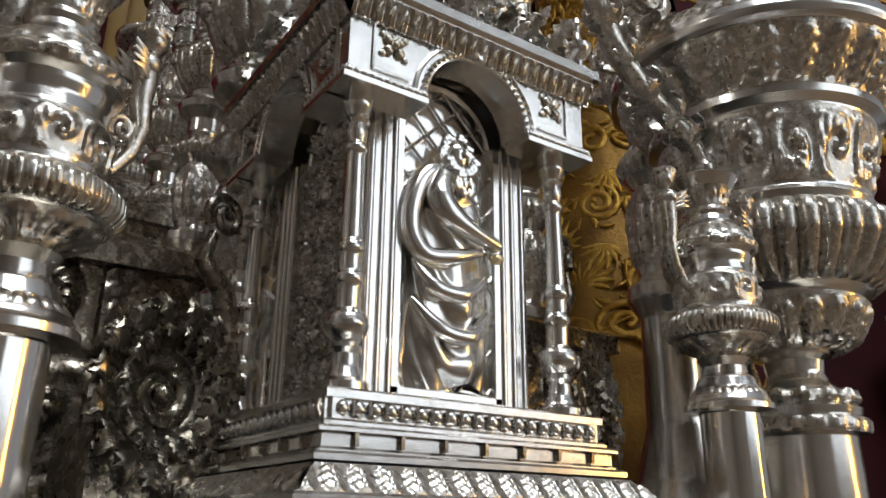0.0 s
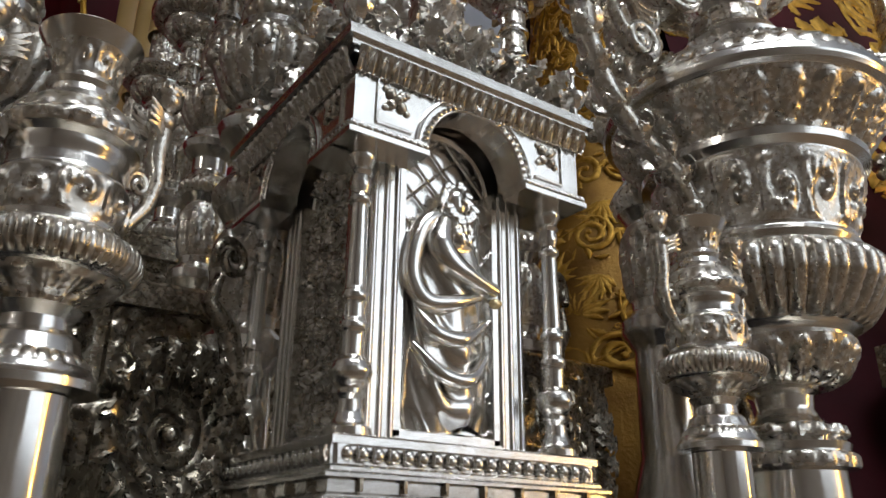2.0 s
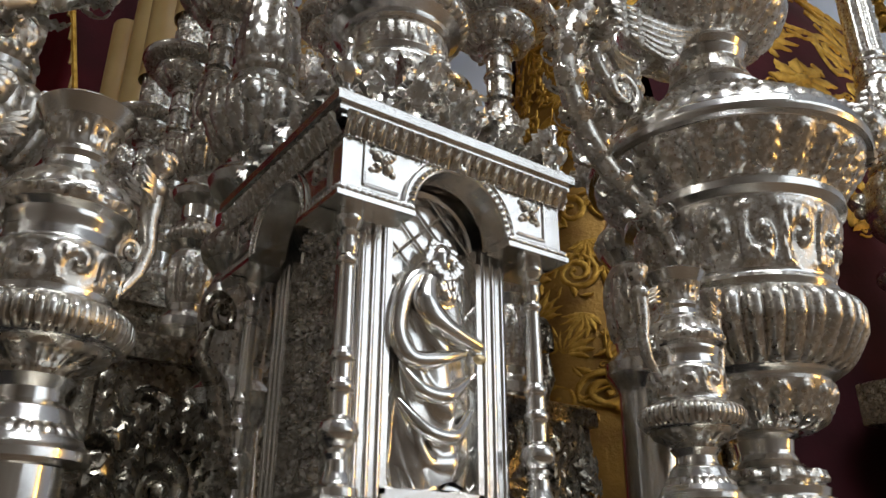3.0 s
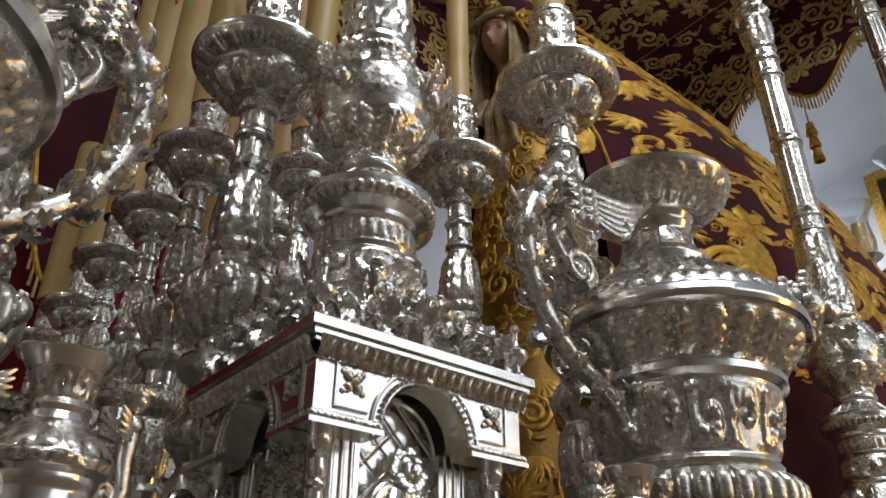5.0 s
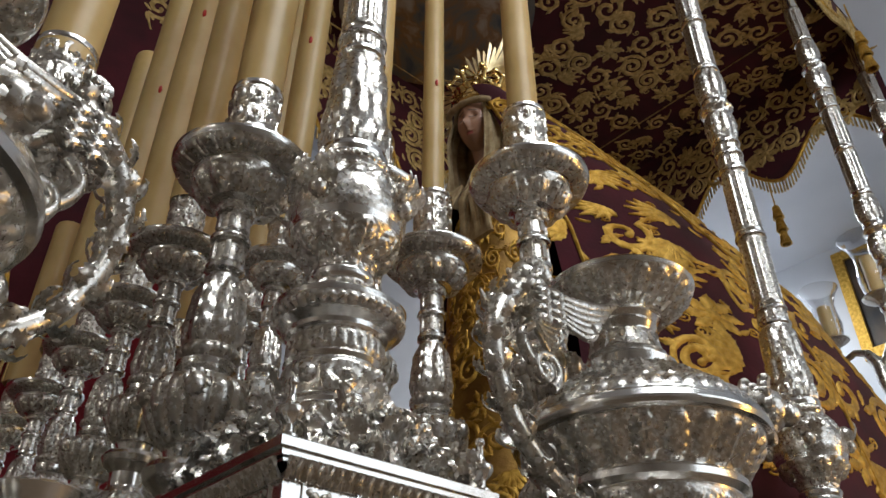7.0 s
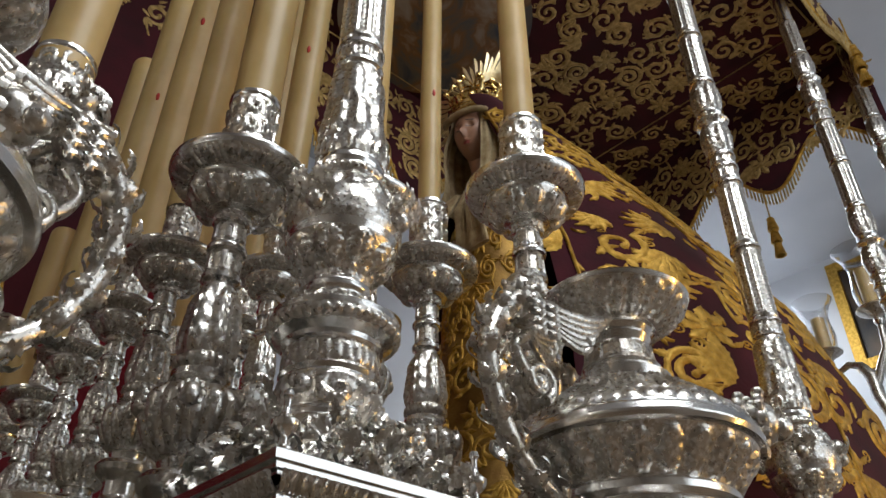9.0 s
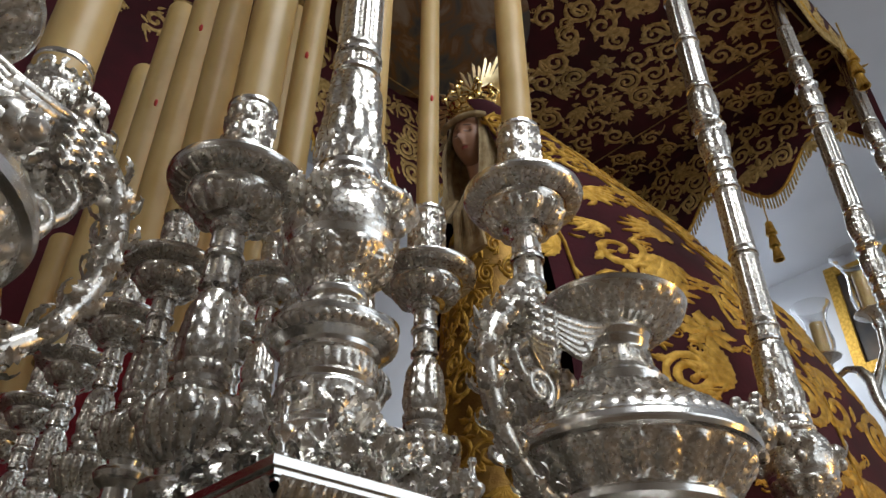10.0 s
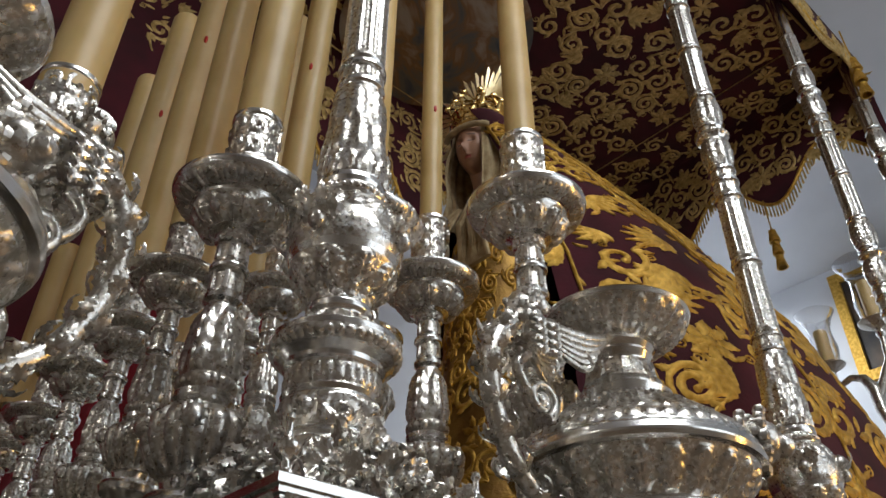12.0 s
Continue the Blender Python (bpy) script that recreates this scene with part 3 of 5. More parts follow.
# ---- the small lidless vases on polished posts ----
VASE = [(0.0275, 0.0), (0.0275, 0.149), (0.030, 0.150), (0.041, 0.152), (0.041, 0.157), (0.038, 0.160), (0.036, 0.164), (0.030, 0.171), (0.026, 0.182), (0.021, 0.186), (0.020, 0.193), (0.025, 0.200), (0.022, 0.204),
        (0.030, 0.208), (0.040, 0.213), (0.046, 0.219), (0.051, 0.228), (0.051, 0.234), (0.045, 0.243), (0.038, 0.247), (0.0385, 0.256), (0.0400, 0.268), (0.0385, 0.278), (0.036, 0.281), (0.0345, 0.290), (0.037, 0.297), (0.037, 0.300),
        (0.042, 0.304), (0.044, 0.310), (0.040, 0.318), (0.031, 0.329), (0.0225, 0.337), (0.0205, 0.343), (0.0225, 0.347), (0.0195, 0.352), (0.0205, 0.360), (0.024, 0.369), (0.030, 0.379), (0.033, 0.384), (0.031, 0.386), (0.022, 0.372), (0.018, 0.35)]
VASE_BANDS = [(0.165, 0.172, "bead", 26, 0.0014), (0.204, 0.216, "leaf", 14, 0.002), (0.219, 0.241, "gad", 52, 0.0035), (0.250, 0.278, "scroll", 9, 0.0035), (0.304, 0.312, "scroll", 18, 0.0015), (0.313, 0.328, "leaf", 16, 0.002), (0.352, 0.372, "scroll", 10, 0.0014)]


def cherub_handle(s, sx):
    """A winged bust on an s-shaped scroll, out along x."""
    path = [(0.038, 0.262), (0.046, 0.268), (0.058, 0.285), (0.063, 0.305), (0.060, 0.325), (0.061, 0.345), (0.062, 0.360)]
    s.tube([(sx * x, 0, z) for x, z in path], [0.003, 0.004, 0.005, 0.0065, 0.0075, 0.0085, 0.006], 10)
    s.ball((sx * 0.063, 0, 0.372), 0.0105, 8, 10, (1, 1, 1.1))
    s.ball((sx * 0.062, 0, 0.376), 0.0112, 6, 9, (1.0, 1.05, 0.85))
    s.ball((sx * 0.060, 0, 0.352), 0.0095, 6, 9, (1.1, 1.2, 1))
    for j in range(4):
        for sy in (-1, 1):
            s.tube([(sx * 0.058, sy * 0.006, 0.352 - j * 0.004), (sx * 0.050, sy * 0.010, 0.352 + 0.004 - j * 0.004), (sx * 0.043, sy * 0.011, 0.362 - j * 0.006)], [0.0022, 0.003, 0.001], 6)
    for j in range(14):
        a = j / 14 * 2 * math.pi
        s.ball((sx * 0.0625 + 0.009 * math.cos(a), 0.009 * math.sin(a), 0.379), 0.0035, 4, 6)
    s.tube([(sx * (0.050 + 0.9 * x), 0, 0.300 + z) for x, z in spiral(1.6, 0.001, 0.010, 24)], [0.0022] * 25, 7)


vase = thing("silver_vase", pose(0.693, 0.510, TOP) @ Matrix.Diagonal((1.06, 1.06, 1.08, 1)), "small chased silver vase with winged handles on a polished post", "vase", "vases beside the shrine")
turned("post", VASE[:3], [], POLISHED, vase, seg=64, step=0.02)
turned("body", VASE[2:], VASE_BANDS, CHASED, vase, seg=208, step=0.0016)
for sx in (-1, 1):
    s = Soup()
    cherub_handle(s, sx)
    s.made("handle", CHASED, vase, "cast winged figure handle")
copy_thing(vase, pose(0.050, 0.530, TOP - 0.012, 0, 0, 20))

# ---- the two large ewers ----
URN = [(0.0592, 0.0), (0.0579, 0.1488), (0.0719, 0.1517), (0.0719, 0.1684), (0.0657, 0.1721), (0.0675, 0.1806), (0.0598, 0.1855), (0.0631, 0.1917), (0.0609, 0.199), (0.0492, 0.2039), (0.0374, 0.2137), (0.0328, 0.2235),
       (0.0348, 0.2389), (0.0435, 0.2435), (0.0405, 0.2467), (0.0562, 0.2509), (0.076, 0.2646), (0.0905, 0.2904), (0.0942, 0.3008), (0.0904, 0.3067), (0.0987, 0.3139), (0.1159, 0.3394), (0.133, 0.3696), (0.1351, 0.3913),
       (0.128, 0.4058), (0.1172, 0.4119), (0.1207, 0.4203), (0.116, 0.4276), (0.1212, 0.4654), (0.1338, 0.515), (0.1363, 0.5244), (0.1476, 0.5316), (0.1481, 0.541), (0.1383, 0.5462), (0.1421, 0.5546), (0.1587, 0.577),
       (0.1803, 0.6018), (0.1841, 0.6078), (0.1932, 0.6113), (0.1969, 0.619), (0.1943, 0.6299), (0.1882, 0.6341), (0.1795, 0.649), (0.1676, 0.6627), (0.1245, 0.6954), (0.0893, 0.7241), (0.0766, 0.7323), (0.0791, 0.7441),
       (0.0633, 0.7533), (0.0532, 0.7769), (0.0499, 0.803), (0.0568, 0.816), (0.0534, 0.8247), (0.0614, 0.8318), (0.0887, 0.8459), (0.1139, 0.8648), (0.1265, 0.8789), (0.13, 0.886), (0.1265, 0.8902), (0.1105, 0.8718),
       (0.0682, 0.8424), (0.0397, 0.8004)]
URN_BANDS = [(0.1531, 0.1678, "leaf", 20, 0.003), (0.1868, 0.2014, "leaf", 14, 0.006), (0.248, 0.299, "leaf", 18, 0.007), (0.3164, 0.4082, "gad", 34, 0.011), (0.43, 0.5197, "scroll", 15, 0.008), (0.5479, 0.6061, "leaf", 24, 0.009),
             (0.6367, 0.6627, "bead", 44, 0.004), (0.6641, 0.7214, "tongue", 26, 0.005), (0.7611, 0.7977, "flute", 8, 0.006), (0.8342, 0.8777, "leaf", 22, 0.005)]


def smooth_path(pts, n):
    """n + 1 points on a soft curve through the given ones."""
    P = [Vector(p) for p in pts]
    out = []
    for i in range(n + 1):
        t = i / n * (len(P) - 1)
        k = min(int(t), len(P) - 2)
        f = t - k
        p0, p1, p2, p3 = P[max(k - 1, 0)], P[k], P[k + 1], P[min(k + 2, len(P) - 1)]
        out.append(0.5 * ((2 * p1) + (p2 - p0) * f + (2 * p0 - 5 * p1 + 4 * p2 - p3) * f * f + (3 * p1 - p0 - 3 * p2 + p3) * f**3))
    return out


def ewer_handle(s, sx):
    """A winged, curly-headed figure rising from a scrolled stem sheathed in leaves, out along x."""
    P = lambda x, z, y=0.0: (sx * (0.07 + 1.9 * (x - 0.1)), 1.3 * y, 0.70 + 0.863 * (z - 0.66))
    s.ball((sx * 0.132, 0, 0.462), 0.016, 8, 10)
    stem = ((0.135, 0.470), (0.160, 0.500), (0.215, 0.530), (0.270, 0.575), (0.303, 0.640), (0.310, 0.700), (0.293, 0.755), (0.260, 0.790), (0.236, 0.806), (0.226, 0.822))
    path = smooth_path([(sx * x, 0, z) for x, z in stem], 40)
    rad = np.interp(np.linspace(0, 1, 41), [0, 0.15, 0.5, 0.75, 0.9, 1], [0.010, 0.013, 0.015, 0.019, 0.023, 0.018])
    s.tube(path, list(rad), 14)
    for i in range(3, 39, 3):  # overlapping leaves round the stem
        d = (path[i + 1] - path[i - 1]).normalized()
        e = Vector((0, 1, 0))
        g = d.cross(e)
        for j in range(6):
            a = 2 * math.pi * (j + 0.5 * ((i // 3) % 2)) / 6
            n = e * math.cos(a) + g * math.sin(a)
            leaf(s, path[i] + n * rad[i] * 0.75, d + n * 0.25, n, 0.034, 0.011)
    for f, k in ((-1, 0.0), (1, 0.0)):
        sp = spiral(1.7, 0.003, 0.030, 40)
        s.tube([Vector((sx * 0.212, 0, 0.680)) + Vector((sx * x, f * 0.006, z)) for x, z in sp], [0.0045 + 0.004 * i / 40 for i in range(41)], 9)
    s.ball((sx * 0.212, 0, 0.680), 0.014, 6, 9)
    s.tube(smooth_path([P(0.184, 0.716), P(0.196, 0.690), P(0.190, 0.655), P(0.178, 0.640)], 12), [0.009] * 13, 9)
    s.ball(P(0.184, 0.772), 0.027, 9, 12, (0.95, 1.25, 1.2))
    s.ball(P(0.186, 0.806), 0.026, 10, 12, (1.05, 0.95, 1.15))
    s.ball(P(0.206, 0.803), 0.0045, 5, 6, (1.2, 1, 1.3))
    s.ball(P(0.201, 0.792), 0.006, 5, 7)
    rg = random.Random(3)
    for j in range(90):  # curls
        a, b = rg.uniform(0, 6.28), rg.uniform(0.0, 1.75)
        d = Vector((math.cos(a) * math.sin(b), math.sin(a) * math.sin(b), math.cos(b)))
        if d.x * sx > 0.62:
            continue
        s.ball(Vector(P(0.183, 0.808)) + d * 0.029, 0.0068, 4, 6)
    for sy in (-1, 1):  # wings of long curved feathers, sweeping back and up
        for j in range(6):
            pts = [P(0.184 - 0.003 * j, 0.778 - 0.008 * j, sy * 0.016), P(0.160 - 0.003 * j, 0.768 - 0.012 * j, sy * 0.026), P(0.132 + 0.001 * j, 0.772 - 0.013 * j, sy * 0.032), P(0.108 + 0.006 * j, 0.792 - 0.014 * j, sy * 0.032), P(0.098 + 0.009 * j, 0.818 - 0.016 * j, sy * 0.028)]
            s.tube(smooth_path(pts, 14), list(np.interp(np.linspace(0, 1, 15), [0, 0.3, 0.85, 1], [0.007, 0.0105, 0.009, 0.002])), 10, 0.6)
        for row in range(4):  # broad overlapping feathers on the breast
            for j in range(2):
                leaf(s, P(0.194 - 0.014 * j, 0.776 - 0.017 * row, sy * (0.022 + 0.002 * j)), (-0.35 * sx, sy * 0.25, -1), (0, sy, 0.1), 0.034, 0.017)
    s.tube([(sx * 0.300, 0, 0.735), (sx * 0.322, 0, 0.748), (sx * 0.332, 0, 0.770)], [0.010, 0.008, 0.001], 7)


def lion_head(s, c, out, k=1.0):
    """A curly cast head looking outwards, k times the small size."""
    o, up, c = Vector(out), Vector((0, 0, 1)), Vector(c)
    side = o.cross(up).normalized()
    rg = random.Random(9)
    s.ball(c + o * 0.010 * k, 0.019 * k, 8, 10)
    s.ball(c + o * 0.027 * k - up * 0.007 * k, 0.010 * k, 6, 8)
    s.ball(c + o * 0.032 * k - up * 0.001 * k, 0.004 * k, 5, 6)
    for j in (-1, 1):
        s.ball(c + o * 0.026 * k + side * j * 0.007 * k + up * 0.006 * k, 0.0035 * k, 5, 6)
    for j in range(90):
        a, e = rg.uniform(0, 6.28), rg.uniform(0.015, 0.025)
        d = side * math.cos(a) + up * math.sin(a)
        s.ball(c + d * e * k + o * rg.uniform(-0.010, 0.014) * k, 0.0055 * k, 4, 6)


urn = thing("silver_ewer", pose(0.998, 0.620, TOP) @ Matrix.Scale(1.12, 4), "large chased silver ewer with winged figure handle and flared lip", "ewer", "large ewers")
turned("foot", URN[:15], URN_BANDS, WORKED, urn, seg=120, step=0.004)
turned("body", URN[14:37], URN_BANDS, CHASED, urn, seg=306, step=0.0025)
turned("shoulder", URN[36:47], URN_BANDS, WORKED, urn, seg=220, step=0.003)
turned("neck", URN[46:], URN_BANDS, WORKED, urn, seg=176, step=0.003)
for sx in (-1,):
    s = Soup()
    ewer_handle(s, sx)
    s.made("handle", CHASED, urn, "cast winged figure handle")
for a, k in ((-0.95, 1.9), (1.1, 1.4), (2.2, 1.4)):
    s = Soup()
    lion_head(s, (0.172 * math.cos(a), 0.172 * math.sin(a), 0.655), (math.cos(a), math.sin(a), 0.15), k)
    s.made("mask", CHASED, urn, "small cast head")
left_ewer = copy_thing(urn, pose(-0.205, 0.625, TOP, 0, 0, 186) @ Matrix.Scale(0.95, 4))
for child in left_ewer.children:
    if child.name.startswith("handle"):
        child.scale = (0.88, 1, 1)

# ---- candlesticks and candles ----
STICK = [(0.075, -0.98), (0.075, -0.94), (0.050, -0.90), (0.034, -0.84), (0.032, -0.72), (0.045, -0.70), (0.045, -0.685), (0.030, -0.67), (0.036, -0.60), (0.030, -0.56), (0.040, -0.545), (0.044, -0.53), (0.040, -0.515), (0.030, -0.50),
         (0.030, -0.475), (0.046, -0.460), (0.050, -0.448), (0.046, -0.440), (0.030, -0.432), (0.032, -0.422), (0.046, -0.400), (0.057, -0.375), (0.059, -0.355), (0.052, -0.340), (0.036, -0.330), (0.032, -0.326),
         (0.038, -0.320), (0.038, -0.312), (0.033, -0.307), (0.036, -0.300), (0.036, -0.293), (0.032, -0.288), (0.034, -0.265), (0.029, -0.215), (0.023, -0.186), (0.021, -0.180), (0.027, -0.175), (0.027, -0.168), (0.0205, -0.164),
         (0.0195, -0.130), (0.027, -0.127), (0.028, -0.122), (0.026, -0.117), (0.0205, -0.113), (0.0195, -0.084), (0.025, -0.081), (0.026, -0.076), (0.023, -0.071), (0.027, -0.067),
         (0.038, -0.062), (0.054, -0.050), (0.064, -0.036), (0.068, -0.026), (0.069, -0.020), (0.074, -0.016), (0.090, -0.010), (0.099, -0.004), (0.102, 0.002), (0.102, 0.007), (0.097, 0.007), (0.05, -0.002), (0.037, 0.002),
         (0.038, 0.012), (0.0405, 0.018), (0.0385, 0.024), (0.0365, 0.028), (0.037, 0.06), (0.037, 0.125), (0.0375, 0.150), (0.040, 0.153), (0.040, 0.160), (0.038, 0.161), (0.0365, 0.12)]
STICK_BANDS = [(-0.42, -0.335, "gad", 14, 0.007), (-0.290, -0.188, "leaf", 6, 0.007), (-0.308, -0.290, "bead", 16, 0.003), (-0.163, -0.130, "flute", 6, 0.004), (-0.112, -0.085, "flute", 6, 0.004), (-0.080, -0.068, "bead", 16, 0.003), (-0.062, -0.028, "leaf", 11, 0.008), (-0.019, -0.005, "gad", 58, 0.004),
               (0.012, 0.028, "leaf", 20, 0.004), (0.032, 0.071, "scroll", 8, 0.0045), (0.071, 0.110, "scroll", 8, 0.0045), (0.110, 0.149, "scroll", 8, 0.0045), (-0.66, -0.565, "leaf", 8, 0.007), (-0.545, -0.515, "bead", 18, 0.004)]
stick = thing("candlestick", pose(0.281, 0.800, 2.418) @ Matrix.Scale(1.09, 4), "tall chased silver candlestick with a wide drip pan", "candlestick", "candlesticks of the candle bank")
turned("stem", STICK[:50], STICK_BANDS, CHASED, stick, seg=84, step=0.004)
for j in range(5):
    a = 2 * math.pi * j / 5 + 0.4
    s = Soup()
    s.ball((0.060 * math.cos(a), 0.060 * math.sin(a), -0.360), 0.014, 7, 9, (1, 1, 1.2))
    for q in range(9):
        b = 2 * math.pi * q / 9
        s.ball((0.062 * math.cos(a) - 0.013 * math.sin(a) * math.cos(b), 0.062 * math.sin(a) + 0.013 * math.cos(a) * math.cos(b), -0.358 + 0.015 * math.sin(b)), 0.0042, 4, 6)
    s.made("boss", CHASED, stick, "small cast head on the stem")
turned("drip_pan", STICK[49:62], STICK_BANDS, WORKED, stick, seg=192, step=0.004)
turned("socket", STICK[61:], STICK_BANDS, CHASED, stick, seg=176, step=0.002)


def candle(x, y, z, r, length, mark=None):
    n = 28
    pr = [(r * 0.985, 0), (r, 0.3 * length), (r * 0.99, 0.7 * length), (r * 0.985, length - 0.012), (r * 0.9, length - 0.003), (r * 0.6, length), (0.002, length + 0.001)]
    c = thing("candle", pose(x, y, z, random.uniform(-0.5, 0.5), random.uniform(-0.5, 0.5), 0), "tall ivory wax candle standing in a silver candlestick", "candle", "candles of the candle bank")
    turned("wax", pr, [], WAX, c, seg=n, step=0.05)
    w = Soup()
    w.tube([(0, 0, length), (0.001, 0, length + 0.012)], [0.002, 0.0015], 5)
    w.made("wick", DARK, c)
    if mark:
        m = Soup()
        a, h = mark
        m.ball((r * math.cos(a), r * math.sin(a), h), 0.008, 5, 8, (0.6, 0.6, 1.6))
        m.made("seal", REDWAX, c, "red wax mark")


BANK = [(0.281, 0.800, 2.418, 1.09, 0.041, 1.25), (1.032, 0.850, 2.827, 1.45, 0.041, 1.20), (0.888, 1.045, 2.633, 1.20, 0.029, 1.25), (0.284, 1.020, 2.375, 0.82, 0.036, 1.15), (0.286, 1.220, 2.357, 0.79, 0.040, 1.00),
        (0.286, 1.450, 2.353, 0.79, 0.041, 1.03), (0.300, 1.720, 2.347, 0.82, 0.042, 1.02), (0.292, 1.970, 2.345, 0.82, 0.042, 0.50), (0.519, 1.100, 2.487, 0.79, 0.036, 1.25), (0.605, 1.400, 2.508, 0.85, 0.034, 1.1), (0.630, 0.950, 2.636, 1.10, 0.034, 1.25),
        (0.910, 1.350, 2.620, 1.12, 0.030, 0.75), (-0.013, 0.800, 2.310, 1.07, 0.042, 1.25), (0.570, 1.68, 2.50, 0.85, 0.036, 1.0)]
for i, (x, y, z, k, r, L) in enumerate(BANK):
    if i:
        o = copy_thing(stick, pose(x, y, z, 0, 0, 25 * i))
        o.scale = (k, k, k)
    st = 0.13 * k
    candle(x, y, z + st, r, L, {2: (-2.0, 0.42), 8: (-2.2, 0.55), 4: (-2.0, 0.7), 5: (-1.8, 0.62)}.get(i))
for i, (x, y, z, k, r, L) in enumerate(BANK):
    b = thing("candle_stand", pose(x, y, 0, 0, 0, 0), "tarnished silver stand under a candlestick", "stand", "stands of the candle bank")
    s = Soup()
    top = z - 0.98 * k
    s.box(-0.085, 0.085, -0.085, 0.085, 1.38, top - 0.02, 0.01)
    s.made("body", DULL, b, smooth=False)
    s = Soup()
    s.box(-0.093, 0.093, -0.093, 0.093, top - 0.02, top, 0.006)
    s.made("cap", SILVER, b, smooth=False)

# stepped bank below the candles, faced with chased silver
for i, (y0, y1, z1) in enumerate(((0.93, 1.15, 1.78), (1.15, 1.40, 1.92), (1.40, 2.2, 2.05))):
    step_thing = thing("candle_step", pose(0.35, y0, TOP - 0.02), "tarnished silver step of the candle bank with scroll relief", "step", "steps of the candle bank")
    s = Soup()
    s.box(-1.2, 0.62, 0.012, y1 - y0, 0, z1 - TOP, 0.008)
    s.box(-1.21, 0.63, -0.012, 0.03, z1 - TOP - 0.03, z1 - TOP + 0.004, 0.006)
    s.made("body", DULL, step_thing, smooth=False)
    hgt = z1 - TOP - 0.03
    relief_panel("facing", 1.82, hgt, lambda x, z: 0.018 * p_scroll((x / 0.11) % 1.0, np.clip((z % 0.12) / 0.12, 0, 1), np.floor(x / 0.11)), 600, 120, DULL, step_thing, pose(-0.29, 0.010, 0))

# ---- the relief figure in the front niche ----


def draped_figure():
    s = Soup()
    n, m = 90, 60
    v, f = [], []
    for i in range(n + 1):
        t = i / n
        z = 0.002 + 0.150 * t
        w = np.interp(t, [0, 0.1, 0.35, 0.6, 0.8, 0.92, 1.0], [0.032, 0.036, 0.034, 0.032, 0.034, 0.030, 0.010])
        d = np.interp(t, [0, 0.1, 0.4, 0.7, 0.9, 1.0], [0.010, 0.014, 0.018, 0.017, 0.014, 0.004])
        for j in range(m + 1):
            a = math.pi * j / m
            x, y = -w * math.cos(a), -d * math.sin(a)
            fold = 0.0016 * math.sin(7 * a + 5 * t) * (1 - 0.6 * t)
            swag = 0.0040 * max(0.0, math.sin(2 * math.pi * (3.4 * t - 1.0 * ((x / w) ** 2) + 0.55 * x / w))) ** 0.7 * math.sin(a)
            v.append((x * (1 + fold * 12), y - (fold + swag) * math.sin(a), z + 0.004 * math.sin(3 * x / w)))
    for i in range(n):
        for j in range(m):
            k = i * (m + 1) + j
            f.append((k, k + 1, k + m + 2, k + m + 1))
    s.add(v, f)
    # cloak edge from the shoulder, arm, and what the forearm holds
    lim = lambda pts, rr, n=24: s.tube(smooth_path(pts, n), list(np.interp(np.linspace(0, 1, n + 1), np.linspace(0, 1, len(rr)), rr)), 14)
    lim([(0.004, -0.010, 0.156), (-0.020, -0.013, 0.153), (-0.033, -0.014, 0.132), (-0.036, -0.014, 0.105), (-0.026, -0.018, 0.088), (-0.004, -0.021, 0.090), (0.020, -0.020, 0.098)], [0.006, 0.008, 0.008, 0.008, 0.007, 0.006, 0.003])
    lim([(-0.010, -0.014, 0.148), (-0.016, -0.021, 0.130), (-0.006, -0.025, 0.116), (0.014, -0.026, 0.108), (0.032, -0.024, 0.104)], [0.011, 0.011, 0.009, 0.006, 0.005])
    lim([(-0.032, -0.012, 0.085), (-0.020, -0.021, 0.066), (0.004, -0.022, 0.064), (0.026, -0.016, 0.080)], [0.003, 0.006, 0.006, 0.003])
    lim([(-0.032, -0.010, 0.058), (-0.014, -0.020, 0.038), (0.010, -0.021, 0.036), (0.030, -0.013, 0.056)], [0.003, 0.006, 0.006, 0.003])
    s.ball((0.002, -0.011, 0.170), 0.0135, 12, 14, (0.85, 0.9, 1.15))
    s.ball((0.004, -0.024, 0.170), 0.0028, 5, 6, (1, 1, 1.6))
    rg = random.Random(2)
    for j in range(70):  # curls of hair and beard
        a = rg.uniform(0, 6.28)
        q = rg.uniform(0.85, 1.15)
        low = math.sin(a) < -0.2
        s.ball((0.002 + 0.0125 * math.cos(a) * q, -0.013 - (0.009 if low else 0.002), 0.170 + 0.0155 * math.sin(a) * q), 0.0031, 4, 6)
    for j in range(12):
        s.ball((0.004 + rg.uniform(-0.006, 0.006), -0.021, 0.152 - rg.uniform(0, 0.012)), 0.0034, 4, 6, (0.8, 0.8, 1.6))
    return s


figure = tagged(draped_figure().made("relief_figure", SILVER), "polished silver relief of a robed bearded saint in the niche", "statue")
figure.matrix_basis = pose(0.386, 0.645 - 0.0755, TOP + Z0 + 0.120) @ Matrix.Diagonal((1.26, 1.15, 1.27, 1))
s = Soup()
s.ball((0, 0, 0), 0.0055, 7, 9, (1.2, 1, 0.9))
o = tagged(s.made("gilt_orb", CROWN), "small gilded orb held by the relief figure", "orb")
o.matrix_basis = pose(0.426, 0.645 - 0.103, TOP + Z0 + 0.240)
s = Soup()
s.tube([(0, 0, 0), (-0.004, 0, 0.10)], [0.0017, 0.0014], 8)
o = tagged(s.made("silver_staff", SILVER), "thin silver staff leaning beside the relief figure", "staff")
